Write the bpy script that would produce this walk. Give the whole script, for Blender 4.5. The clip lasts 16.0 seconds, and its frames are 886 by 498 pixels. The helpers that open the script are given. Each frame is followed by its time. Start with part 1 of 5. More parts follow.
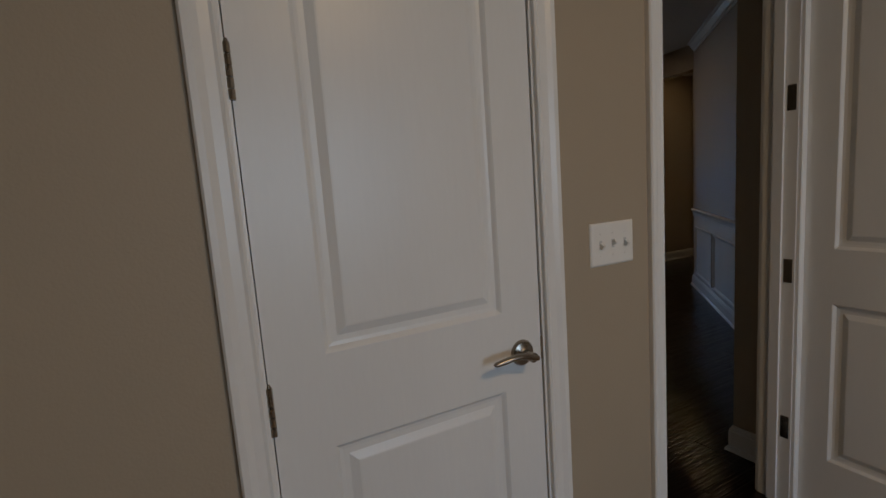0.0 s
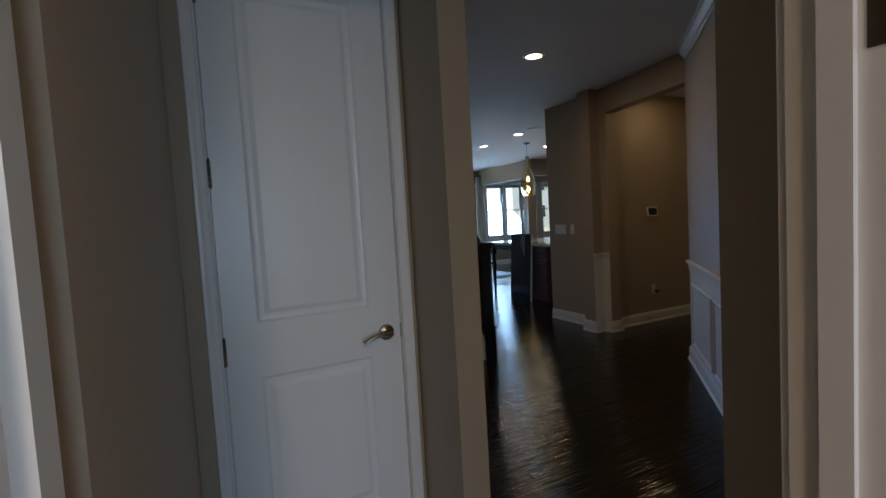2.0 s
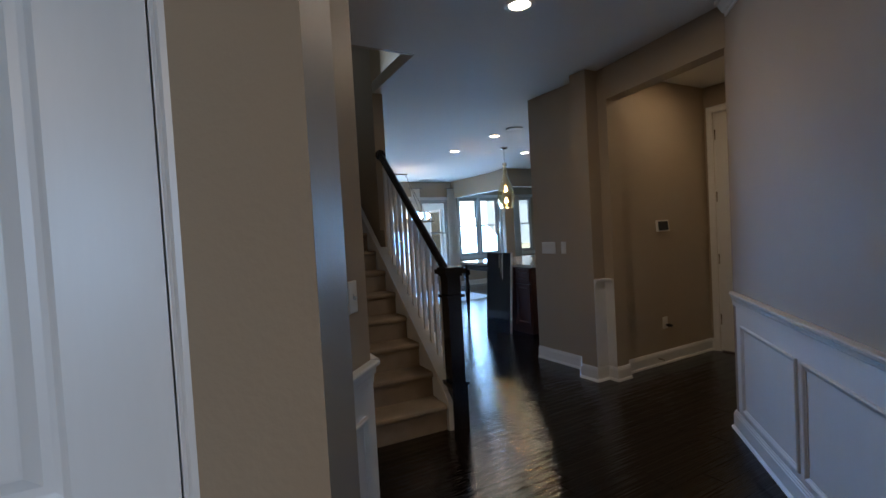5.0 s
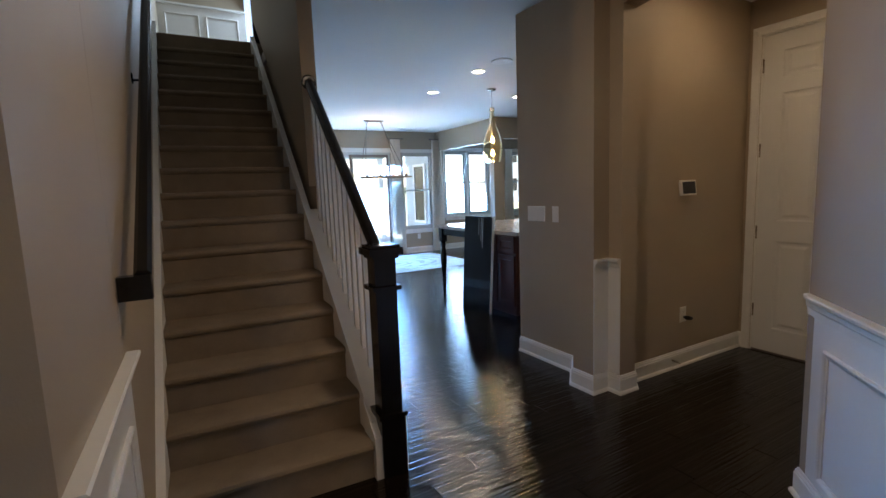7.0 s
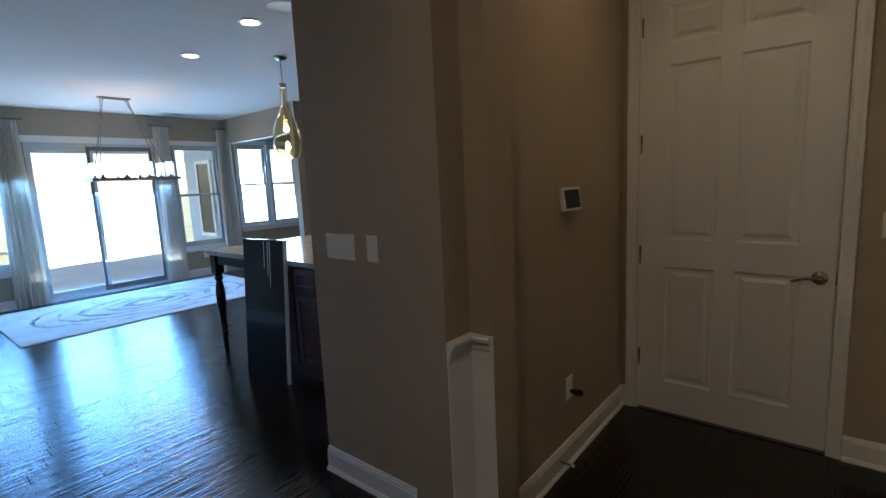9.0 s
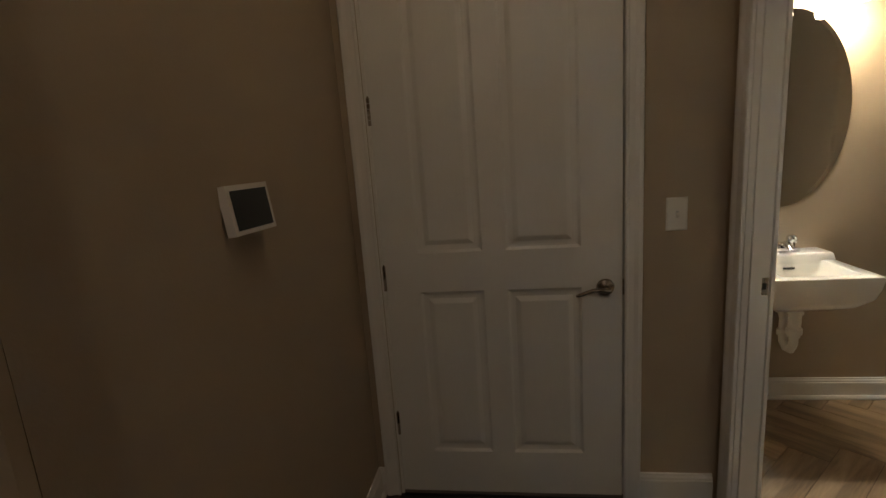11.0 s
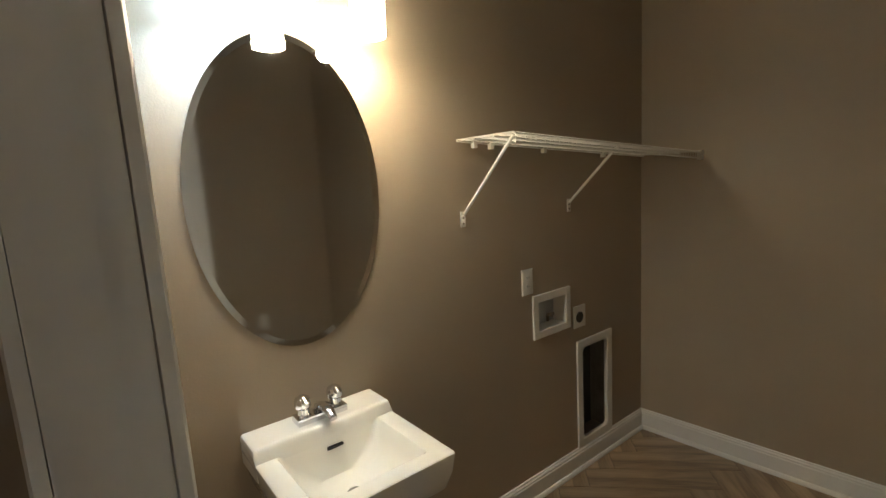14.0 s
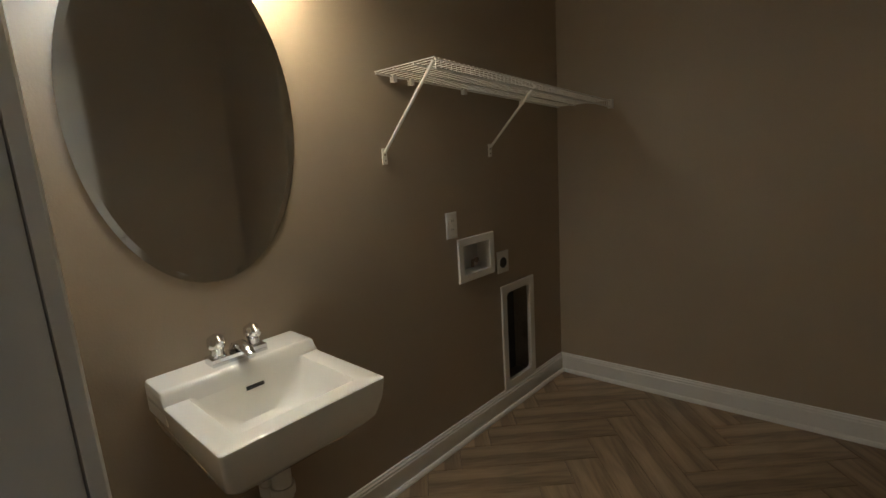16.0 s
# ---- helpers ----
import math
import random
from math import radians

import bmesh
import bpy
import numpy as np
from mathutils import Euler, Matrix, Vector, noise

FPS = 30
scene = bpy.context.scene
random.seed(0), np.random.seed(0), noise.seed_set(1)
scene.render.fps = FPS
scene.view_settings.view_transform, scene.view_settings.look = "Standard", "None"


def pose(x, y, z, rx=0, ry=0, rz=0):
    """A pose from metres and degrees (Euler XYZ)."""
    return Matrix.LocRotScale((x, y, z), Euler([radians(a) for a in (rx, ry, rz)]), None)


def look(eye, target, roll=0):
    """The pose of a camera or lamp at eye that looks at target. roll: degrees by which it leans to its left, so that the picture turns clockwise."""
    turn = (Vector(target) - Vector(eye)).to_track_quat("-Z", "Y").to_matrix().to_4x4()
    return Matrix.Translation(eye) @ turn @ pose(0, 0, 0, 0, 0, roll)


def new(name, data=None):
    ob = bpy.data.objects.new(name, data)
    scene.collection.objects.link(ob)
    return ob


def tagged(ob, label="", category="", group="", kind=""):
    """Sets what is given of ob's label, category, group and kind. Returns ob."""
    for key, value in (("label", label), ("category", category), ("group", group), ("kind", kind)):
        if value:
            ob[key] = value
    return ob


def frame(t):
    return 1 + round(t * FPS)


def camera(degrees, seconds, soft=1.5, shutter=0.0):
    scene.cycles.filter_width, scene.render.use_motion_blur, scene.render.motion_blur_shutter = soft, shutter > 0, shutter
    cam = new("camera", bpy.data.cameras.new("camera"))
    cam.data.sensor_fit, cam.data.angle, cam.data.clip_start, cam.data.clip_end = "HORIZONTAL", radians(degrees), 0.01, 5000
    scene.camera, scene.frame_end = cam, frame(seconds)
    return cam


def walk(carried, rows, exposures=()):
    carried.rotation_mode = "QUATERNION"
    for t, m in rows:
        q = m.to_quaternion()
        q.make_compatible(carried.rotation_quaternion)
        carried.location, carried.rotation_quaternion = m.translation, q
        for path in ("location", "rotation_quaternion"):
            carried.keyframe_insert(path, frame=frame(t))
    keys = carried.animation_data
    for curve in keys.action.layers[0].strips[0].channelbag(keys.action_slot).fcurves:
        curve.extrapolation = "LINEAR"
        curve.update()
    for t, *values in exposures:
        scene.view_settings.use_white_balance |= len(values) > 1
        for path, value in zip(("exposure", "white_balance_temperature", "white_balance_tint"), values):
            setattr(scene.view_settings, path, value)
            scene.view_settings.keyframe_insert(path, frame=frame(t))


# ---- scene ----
cam = camera(85.6, 16.0)
PATH = [
    (0, (0.188, 0.898, 1.365), (1.112, 2.652, 1.103), -4.1),
    (0.5, (0.568, 1.005, 1.389), (1.6, 2.701, 1.152), -3.3),
    (1, (0.927, 1.149, 1.387), (2.024, 2.809, 1.187), -3.7),
    (1.5, (1.257, 1.403, 1.388), (2.294, 3.104, 1.211), -3.3),
    (2, (1.5, 1.613, 1.389), (2.395, 3.397, 1.263), -3.3),
    (2.5, (1.631, 1.731, 1.437), (2.389, 3.582, 1.469), -3.8),
    (3, (1.683, 1.888, 1.569), (2.339, 3.766, 1.774), -3.5),
    (3.5, (1.771, 2.047, 1.608), (2.454, 3.913, 1.839), -3.6),
    (4, (1.922, 2.253, 1.457), (2.728, 4.08, 1.558), -3.2),
    (4.5, (2.071, 2.48, 1.405), (3.001, 4.25, 1.389), -3.1),
    (4.7, (2.126, 2.562, 1.395), (3.109, 4.303, 1.356), -3.5),
    (6.8, (2.98, 3.38, 1.35), (3.973, 5.099, 1.107), -1.7),
    (7, (3.069, 3.493, 1.385), (4.057, 5.214, 1.137), -2.1),
    (7.5, (3.34, 3.783, 1.389), (4.373, 5.478, 1.146), -2.3),
    (8, (3.629, 4.088, 1.412), (4.784, 5.701, 1.156), -2.4),
    (8.5, (3.927, 4.387, 1.424), (5.254, 5.86, 1.158), -2.7),
    (9, (4.214, 4.649, 1.45), (5.74, 5.908, 1.162), -2.7),
    (9.2, (4.321, 4.771, 1.457), (5.92, 5.934, 1.153), -2.5),
    (11.3, (5.510, 5.035, 1.409), (7.470, 5.116, 1.015), -4.5),
    (11.5, (5.631, 5.009, 1.401), (7.590, 4.948, 1.005), -4.7),
    (12, (5.873, 4.835, 1.388), (7.789, 4.421, 0.991), -4.4),
    (12.5, (6.105, 4.657, 1.391), (7.916, 3.906, 0.997), -3.7),
    (13, (6.275, 4.459, 1.436), (7.99, 3.505, 1.052), -3.5),
    (13.2, (6.319, 4.389, 1.445), (8.011, 3.386, 1.081), -2.7),
    (13.5, (6.406, 4.348, 1.447), (8.034, 3.228, 1.137), -3.8),
    (14, (6.51, 4.231, 1.535), (8.071, 3.016, 1.237), -3.4),
    (14.5, (6.556, 4.216, 1.587), (8.066, 2.935, 1.304), -3.3),
    (15, (6.557, 4.232, 1.506), (8.017, 2.9, 1.194), -3.7),
    (15.5, (6.541, 4.235, 1.4), (7.947, 2.854, 1.061), -3.9),
    (16, (6.523, 4.234, 1.358), (7.863, 2.799, 0.975), -3.7),
]
SHADE, HOT, VANITY, ALCOVE, STUDY, STUDY_LAMP, LANDING, DINING, DOWN = 19, 60, 1.4, 0.65, 24, 16, 12, 80, 1.8
EXPOSURES = [(0, -0.05, 7300, 12), (0.5, -0.4, 7400, 12), (1.0, -0.15, 7300, 12), (1.5, 0.1, 7000, 12), (2.0, 0.85, 6900, 13), (2.5, 1.4, 7200, 14), (3.0, 1.75, 7200, 14), (4.0, 1.55, 6400, 13),
             (4.7, 1.45, 6200, 12), (7, 2.0, 6500, 14), (8, 1.95, 6600, 13), (9, 1.3, 6200, 11), (9.2, 1.2, 6000, 11), (11.3, 1.05, 6500, 12),
             (12.4, 0.9, 6900, 12), (13.2, 0.8, 6600, 12), (14.0, 0.75, 6100, 10), (14.5, 0.3, 5700, 11), (16, 0.15, 6000, 11)]
walk(cam, [(t, look(eye, target, roll)) for t, eye, target, roll in PATH], EXPOSURES)

# ---- world, sun and lights ----
world = bpy.data.worlds.new("sky")
scene.world = world
world.use_nodes = True
wn, wl = world.node_tree.nodes, world.node_tree.links
sky = wn.new("ShaderNodeTexSky")
sky.sky_type, sky.sun_disc = "NISHITA", False
SUN_UP, SUN_TURN = radians(50), radians(255)
sky.sun_elevation, sky.sun_rotation = SUN_UP, SUN_TURN
wl.new(sky.outputs[0], wn["Background"].inputs[0])
wn["Background"].inputs[1].default_value = 0.15
sun = new("sun", bpy.data.lights.new("sun", "SUN"))
sun.data.energy, sun.data.angle, sun.data.color = 3.5, radians(0.5), (1, 0.95, 0.87)
sun_from = Vector((math.sin(SUN_TURN) * math.cos(SUN_UP), math.cos(SUN_TURN) * math.cos(SUN_UP), math.sin(SUN_UP)))
sun.matrix_world = look(sun_from * 30, (0, 0, 0))


def lamp(name, kind, place, power, color, size=0.1, aim=None, size_y=None):
    """A lamp of the place: a bulb, or a pane of daylight in an opening."""
    data = bpy.data.lights.new(name, kind)
    data.energy, data.color = power, color
    ob = new(name, data)
    if kind == "AREA":
        data.size = size
        if size_y:
            data.shape, data.size_y = "RECTANGLE", size_y
        ob.matrix_world = look(place, aim)
    else:
        data.shadow_soft_size = size
        ob.location = place
    return ob


WARM, LED, DAY = (1.0, 0.70, 0.40), (1.0, 0.78, 0.56), (0.15, 0.44, 1.0)
for i, (x, y) in enumerate(((4.13, 4.93), (6.34, 8.22), (6.42, 9.45), (7.78, 9.30))):
    spot = lamp("downlight_bulb", "AREA", (x, y, 2.695), (DOWN * 1.5, DOWN * 1.1, DOWN * 1.1, DOWN * 1.1)[i], LED, 0.11, (x, y, 0))
    spot.data.shape = "DISK"
lamp("alcove_bulb", "AREA", (6.25, 5.10, 2.695), ALCOVE, WARM, 0.12, (6.25, 5.10, 0)).data.shape = "DISK"
for y, power, tone in ((3.455, VANITY, (1.0, 0.81, 0.52)), (3.675, VANITY, (1.0, 0.81, 0.52)), (3.895, VANITY * 0.9, (0.45, 0.72, 1.0))):
    lamp("vanity_bulb", "AREA", (7.80, y, 1.958), power, tone, 0.08, (7.80, y, 0)).data.shape = "DISK"
lamp("dining_window_daylight", "AREA", (6.55, 13.35, 1.3), DINING, DAY, 1.9, (6.4, 11.7, -0.9), 2.1).data.spread = radians(130)
lamp("patio_bounce", "AREA", (6.55, 13.33, 0.6), DINING * 0.2, (0.60, 0.80, 1.0), 1.9, (6.5, 12.2, 2.4), 1.0).data.spread = radians(130)
lamp("dining_window_daylight", "AREA", (5.16, 13.35, 1.35), DINING * 0.2, DAY, 0.7, (5.1, 11.8, -0.7), 1.6).data.spread = radians(130)
lamp("nook_window_daylight", "AREA", (9.4, 13.16, 1.4), DINING * 0.34, (0.34, 0.62, 1.0), 1.2, (8.9, 10, 0.9), 1.3).data.spread = radians(150)
lamp("study_window_daylight", "AREA", (1.35, -2.36, 1.45), STUDY, (0.42, 0.66, 1.0), 1.7, (1.5, 2, -0.6), 1.4).data.spread = radians(150)
lamp("study_ceiling_bulb", "AREA", (1.1, -0.2, 2.69), STUDY_LAMP, WARM, 0.3, (1.1, -0.2, 0)).data.shape = "DISK"
lamp("landing_daylight", "AREA", (4.6, 10.7, 4.2), LANDING, (0.6, 0.8, 1.0), 0.7, (3.4, 8.5, 3.4), 1.2)


# ---- materials ----
def material(name, color, rough=0.5, metal=0.0, var=0.06, scale=3.0, bump=0.0, bump_scale=60.0, spec=0.5,
             stretch=(1, 1, 1), fine=40.0, coat=0.0, per_piece=0.0, emit=None, alpha_glass=False):
    m = bpy.data.materials.new(name)
    m.use_nodes = True
    n, l = m.node_tree.nodes, m.node_tree.links
    b = n["Principled BSDF"]
    b.inputs["Roughness"].default_value, b.inputs["Metallic"].default_value = rough, metal
    b.inputs["Specular IOR Level"].default_value = spec
    b.inputs["Coat Weight"].default_value = coat
    co = n.new("ShaderNodeTexCoord")
    mp = n.new("ShaderNodeMapping")
    mp.inputs["Scale"].default_value = stretch
    l.new(co.outputs["Object"], mp.inputs[0])
    big, small = n.new("ShaderNodeTexNoise"), n.new("ShaderNodeTexNoise")
    big.inputs["Scale"].default_value, small.inputs["Scale"].default_value = scale, fine
    big.inputs["Detail"].default_value, small.inputs["Detail"].default_value = 4, 3
    l.new(mp.outputs[0], big.inputs[0]), l.new(mp.outputs[0], small.inputs[0])
    mix = n.new("ShaderNodeMath")
    mix.operation = "MULTIPLY_ADD"
    mix.inputs[1].default_value = 0.4
    l.new(small.outputs[0], mix.inputs[0]), l.new(big.outputs[0], mix.inputs[2])
    rng = n.new("ShaderNodeMapRange")
    rng.inputs[1].default_value, rng.inputs[2].default_value = 0.4, 1.0
    rng.inputs[3].default_value, rng.inputs[4].default_value = 1 - var, 1 + var
    l.new(mix.outputs[0], rng.inputs[0])
    last = rng.outputs[0]
    if per_piece:
        info = n.new("ShaderNodeObjectInfo")
        isl = n.new("ShaderNodeNewGeometry")
        add = n.new("ShaderNodeMath")
        add.operation = "ADD"
        l.new(info.outputs["Random"], add.inputs[0]), l.new(isl.outputs["Random Per Island"], add.inputs[1])
        fr = n.new("ShaderNodeMath")
        fr.operation = "FRACT"
        l.new(add.outputs[0], fr.inputs[0])
        r2 = n.new("ShaderNodeMapRange")
        r2.inputs[3].default_value, r2.inputs[4].default_value = 1 - per_piece, 1 + per_piece
        l.new(fr.outputs[0], r2.inputs[0])
        mul = n.new("ShaderNodeMath")
        mul.operation = "MULTIPLY"
        l.new(last, mul.inputs[0]), l.new(r2.outputs[0], mul.inputs[1])
        last = mul.outputs[0]
    sc = n.new("ShaderNodeVectorMath")
    sc.operation = "SCALE"
    sc.inputs[0].default_value = color[:3]
    l.new(last, sc.inputs["Scale"])
    l.new(sc.outputs[0], b.inputs["Base Color"])
    rr = n.new("ShaderNodeMapRange")
    rr.inputs[3].default_value, rr.inputs[4].default_value = max(rough - 0.07, 0.02), min(rough + 0.08, 1)
    l.new(big.outputs[0], rr.inputs[0]), l.new(rr.outputs[0], b.inputs["Roughness"])
    if bump:
        tex = n.new("ShaderNodeTexNoise")
        tex.inputs["Scale"].default_value, tex.inputs["Detail"].default_value = bump_scale, 4
        l.new(mp.outputs[0], tex.inputs[0])
        bp = n.new("ShaderNodeBump")
        bp.inputs["Strength"].default_value, bp.inputs["Distance"].default_value = bump, 0.01
        l.new(tex.outputs[0], bp.inputs["Height"]), l.new(bp.outputs[0], b.inputs["Normal"])
    if emit:
        b.inputs["Emission Color"].default_value = (*emit[:3], 1)
        b.inputs["Emission Strength"].default_value = emit[3]
    return m


def glass(name, color=(1, 1, 1), rough=0.0, tint=None):
    m = bpy.data.materials.new(name)
    m.use_nodes = True
    b = m.node_tree.nodes["Principled BSDF"]
    b.inputs["Base Color"].default_value = (*color, 1)
    b.inputs["Transmission Weight"].default_value, b.inputs["Roughness"].default_value = 1, rough
    b.inputs["IOR"].default_value = 1.45
    return m


M = {
    "wall": material("wall_paint", (0.40, 0.325, 0.235), 0.55, var=0.03, scale=1.3, bump=0.06, bump_scale=180, fine=8),
    "ceiling": material("ceiling_paint", (0.72, 0.70, 0.66), 0.8, var=0.03, scale=1, bump=0.08, bump_scale=150),
    "trim": material("trim_paint", (0.80, 0.79, 0.76), 0.32, var=0.03, scale=2, bump=0.02, bump_scale=30),
    "door": material("door_paint", (0.78, 0.78, 0.76), 0.33, var=0.03, scale=1.4, bump=0.035, bump_scale=14, stretch=(3, 3, 0.4)),
    "floor": material("espresso_wood", (0.008, 0.005, 0.0035), 0.08, var=0.3, scale=2.0, bump=0.55, bump_scale=11,
                      stretch=(0.035, 3.6, 1), per_piece=0.3, fine=30, spec=0.40, coat=0.0),
    "under": material("floor_gap", (0.006, 0.004, 0.003), 0.7),
    "tile": material("wood_tile", (0.29, 0.21, 0.135), 0.38, var=0.75, scale=1.6, stretch=(0.8, 8, 1), fine=9, per_piece=0.15,
                     bump=0.08, bump_scale=20),
    "grout": material("grout", (0.19, 0.14, 0.095), 0.85),
    "carpet": material("carpet", (0.30, 0.235, 0.17), 0.95, var=0.16, scale=7, bump=0.9, bump_scale=260, spec=0.1, fine=150),
    "black": material("black_stained_wood", (0.006, 0.005, 0.005), 0.22, var=0.2, bump=0.03, bump_scale=30, stretch=(6, 6, 1)),
    "nickel": material("brushed_nickel", (0.33, 0.285, 0.235), 0.27, 1.0, var=0.06, fine=90),
    "chrome": material("chrome", (0.75, 0.75, 0.77), 0.07, 1.0, var=0.02),
    "plastic": material("white_plastic", (0.80, 0.78, 0.73), 0.35, var=0.02),
    # near-black for the socket face, and for shade painted into holes and recesses
    "slot": material("hole_shade_and_black", (0.02, 0.02, 0.02), 0.5),
    "porcelain": material("porcelain", (0.82, 0.80, 0.74), 0.1, var=0.015, coat=0.4),
    "mirror": material("mirror_silver", (0.86, 0.87, 0.86), 0.015, 1.0, var=0.0),
    "wire": material("white_coated_wire", (0.78, 0.75, 0.68), 0.4, var=0.03),
    "cherry": material("cherry_cabinet_wood", (0.065, 0.018, 0.010), 0.3, var=0.3, scale=3, stretch=(5, 5, 0.8), bump=0.05),
    "stone": material("granite", (0.55, 0.49, 0.42), 0.12, var=0.25, scale=14, fine=90),
    "slab": material("black_gloss_sheet", (0.006, 0.008, 0.012), 0.05, var=0.2, scale=5, spec=0.3),
    "curtain": material("linen_curtain", (0.80, 0.75, 0.67), 0.9, var=0.06, scale=3, bump=0.2, bump_scale=300, spec=0.1),
    "rug": material("rug_wool", (0.46, 0.43, 0.40), 0.95, var=0.2, scale=2.5, bump=0.4, bump_scale=120, spec=0.05),
    "rug_dark": material("rug_motif", (0.30, 0.28, 0.27), 0.95, var=0.35, scale=7, bump=0.4, bump_scale=120, spec=0.05),
    "screen": material("dark_screen", (0.012, 0.013, 0.016), 0.12, var=0.05),
    "shade": material("frosted_shade", (0.9, 0.86, 0.78), 0.4, emit=(1.0, 0.84, 0.55, SHADE)),
    "shade_cool": material("frosted_shade_cool", (0.86, 0.88, 0.9), 0.4, emit=(0.55, 0.79, 1.0, SHADE * 0.7)),
    "bulb": material("bulb_glow", (1, 0.9, 0.75), 0.4, emit=(1.0, 0.60, 0.24, 90)),
    "hot": material("vanity_bulb_glow", (1, 0.9, 0.75), 0.4, emit=(1.0, 0.84, 0.55, HOT)),
    "led": material("downlight_lens", (1, 0.95, 0.88), 0.4, emit=(1.0, 0.86, 0.68, 7)),
    "concrete": material("patio_concrete", (0.52, 0.50, 0.47), 0.85, var=0.12, scale=2, bump=0.2, bump_scale=60),
    "grass": material("dry_grass", (0.30, 0.31, 0.20), 0.9, var=0.3, scale=0.6, bump=0.6, bump_scale=25),
    "leaf": material("leaves", (0.07, 0.12, 0.04), 0.7, var=0.35, scale=5, per_piece=0.4),
    "bark": material("bark", (0.10, 0.07, 0.05), 0.9, var=0.3, scale=8, bump=0.5, bump_scale=20),
    "siding": material("siding_paint", (0.50, 0.56, 0.58), 0.6, var=0.05),
    "roof": material("roof_shingle", (0.10, 0.09, 0.085), 0.9, var=0.2, scale=4, bump=0.4),
    "soffit": material("porch_soffit", (0.42, 0.46, 0.42), 0.7, var=0.05),
    "lead": material("window_frame_paint", (0.55, 0.56, 0.55), 0.4, var=0.03),
    "bronze": material("dark_bronze_frame", (0.20, 0.17, 0.155), 0.4, 0.3),
    "pvc": material("white_pvc", (0.74, 0.72, 0.66), 0.3, var=0.02),
    "liner": material("dull_galvanised_steel", (0.30, 0.27, 0.23), 0.5, 0.6, var=0.3, scale=8),
    "sponge": material("door_stop_rubber", (0.7, 0.68, 0.62), 0.6),
    "pane": glass("window_glass"),
    "amber": glass("amber_glass", (1.0, 0.93, 0.72)),
    "clear": glass("clear_glass", (1.0, 0.93, 0.85)),
}

m = M["curtain"]
n, l = m.node_tree.nodes, m.node_tree.links
thin, both = n.new("ShaderNodeBsdfTranslucent"), n.new("ShaderNodeMixShader")
thin.inputs[0].default_value = (0.85, 0.80, 0.72, 1)
both.inputs[0].default_value = 0.45
l.new(n["Principled BSDF"].outputs[0], both.inputs[1]), l.new(thin.outputs[0], both.inputs[2])
l.new(both.outputs[0], n["Material Output"].inputs[0])


# ---- building helpers ----
def finish(name, bm, mat, parent=None, smooth=False, label="", bevel=0.0):
    if bevel:
        sharp = [e for e in bm.edges if len(e.link_faces) == 2 and e.calc_face_angle(0) > 0.6]
        bmesh.ops.bevel(bm, geom=sharp, offset=bevel, segments=2, affect="EDGES", profile=0.5, clamp_overlap=True)
    bmesh.ops.recalc_face_normals(bm, faces=bm.faces)
    me = bpy.data.meshes.new(name)
    bm.to_mesh(me)
    bm.free()
    me.materials.append(M[mat] if isinstance(mat, str) else mat)
    if smooth:
        for p in me.polygons:
            p.use_smooth = True
        me.set_sharp_from_angle(angle=radians(35))
    ob = new(name, me)
    if parent:
        ob.parent = parent
    if label:
        tagged(ob, label)
    return ob


def box(bm, x0, x1, y0, y1, z0, z1, m=None):
    v = [bm.verts.new((x, y, z)) for z in (z0, z1) for x, y in ((x0, y0), (x1, y0), (x1, y1), (x0, y1))]
    if m is not None:
        for q in v:
            q.co = m @ q.co
    for f in ((3, 2, 1, 0), (4, 5, 6, 7), (0, 1, 5, 4), (1, 2, 6, 5), (2, 3, 7, 6), (3, 0, 4, 7)):
        bm.faces.new([v[i] for i in f])
    return v


def prism(bm, pts, z0, z1):
    """A solid over the plan polygon pts; z0 and z1 are heights, or lists of one height a corner."""
    n = len(pts)
    a = z0 if isinstance(z0, (list, tuple)) else [z0] * n
    b = z1 if isinstance(z1, (list, tuple)) else [z1] * n
    lo = [bm.verts.new((p[0], p[1], h)) for p, h in zip(pts, a)]
    hi = [bm.verts.new((p[0], p[1], h)) for p, h in zip(pts, b)]
    bm.faces.new(lo[::-1]), bm.faces.new(hi)
    for i in range(n):
        bm.faces.new((lo[i], lo[(i + 1) % n], hi[(i + 1) % n], hi[i]))


def tube(bm, path, radii, seg=12, squash=1.0, cap=True):
    """A round bar along a path of points, with a radius at each."""
    path = [Vector(p) for p in path]
    if not isinstance(radii, (list, tuple)):
        radii = [radii] * len(path)
    rings, up = [], None
    for i, p in enumerate(path):
        d = (path[min(i + 1, len(path) - 1)] - path[max(i - 1, 0)]).normalized()
        if up is None:
            up = Vector((0, 0, 1)) if abs(d.z) < 0.9 else Vector((1, 0, 0))
        s = d.cross(up).normalized()
        up = s.cross(d).normalized()
        rings.append([bm.verts.new(p + (s * math.cos(t) + up * math.sin(t) * squash) * radii[i])
                      for t in [2 * math.pi * k / seg for k in range(seg)]])
    for a, b in zip(rings, rings[1:]):
        for k in range(seg):
            bm.faces.new((a[k], a[(k + 1) % seg], b[(k + 1) % seg], b[k]))
    if cap:
        bm.faces.new(rings[0][::-1]), bm.faces.new(rings[-1])


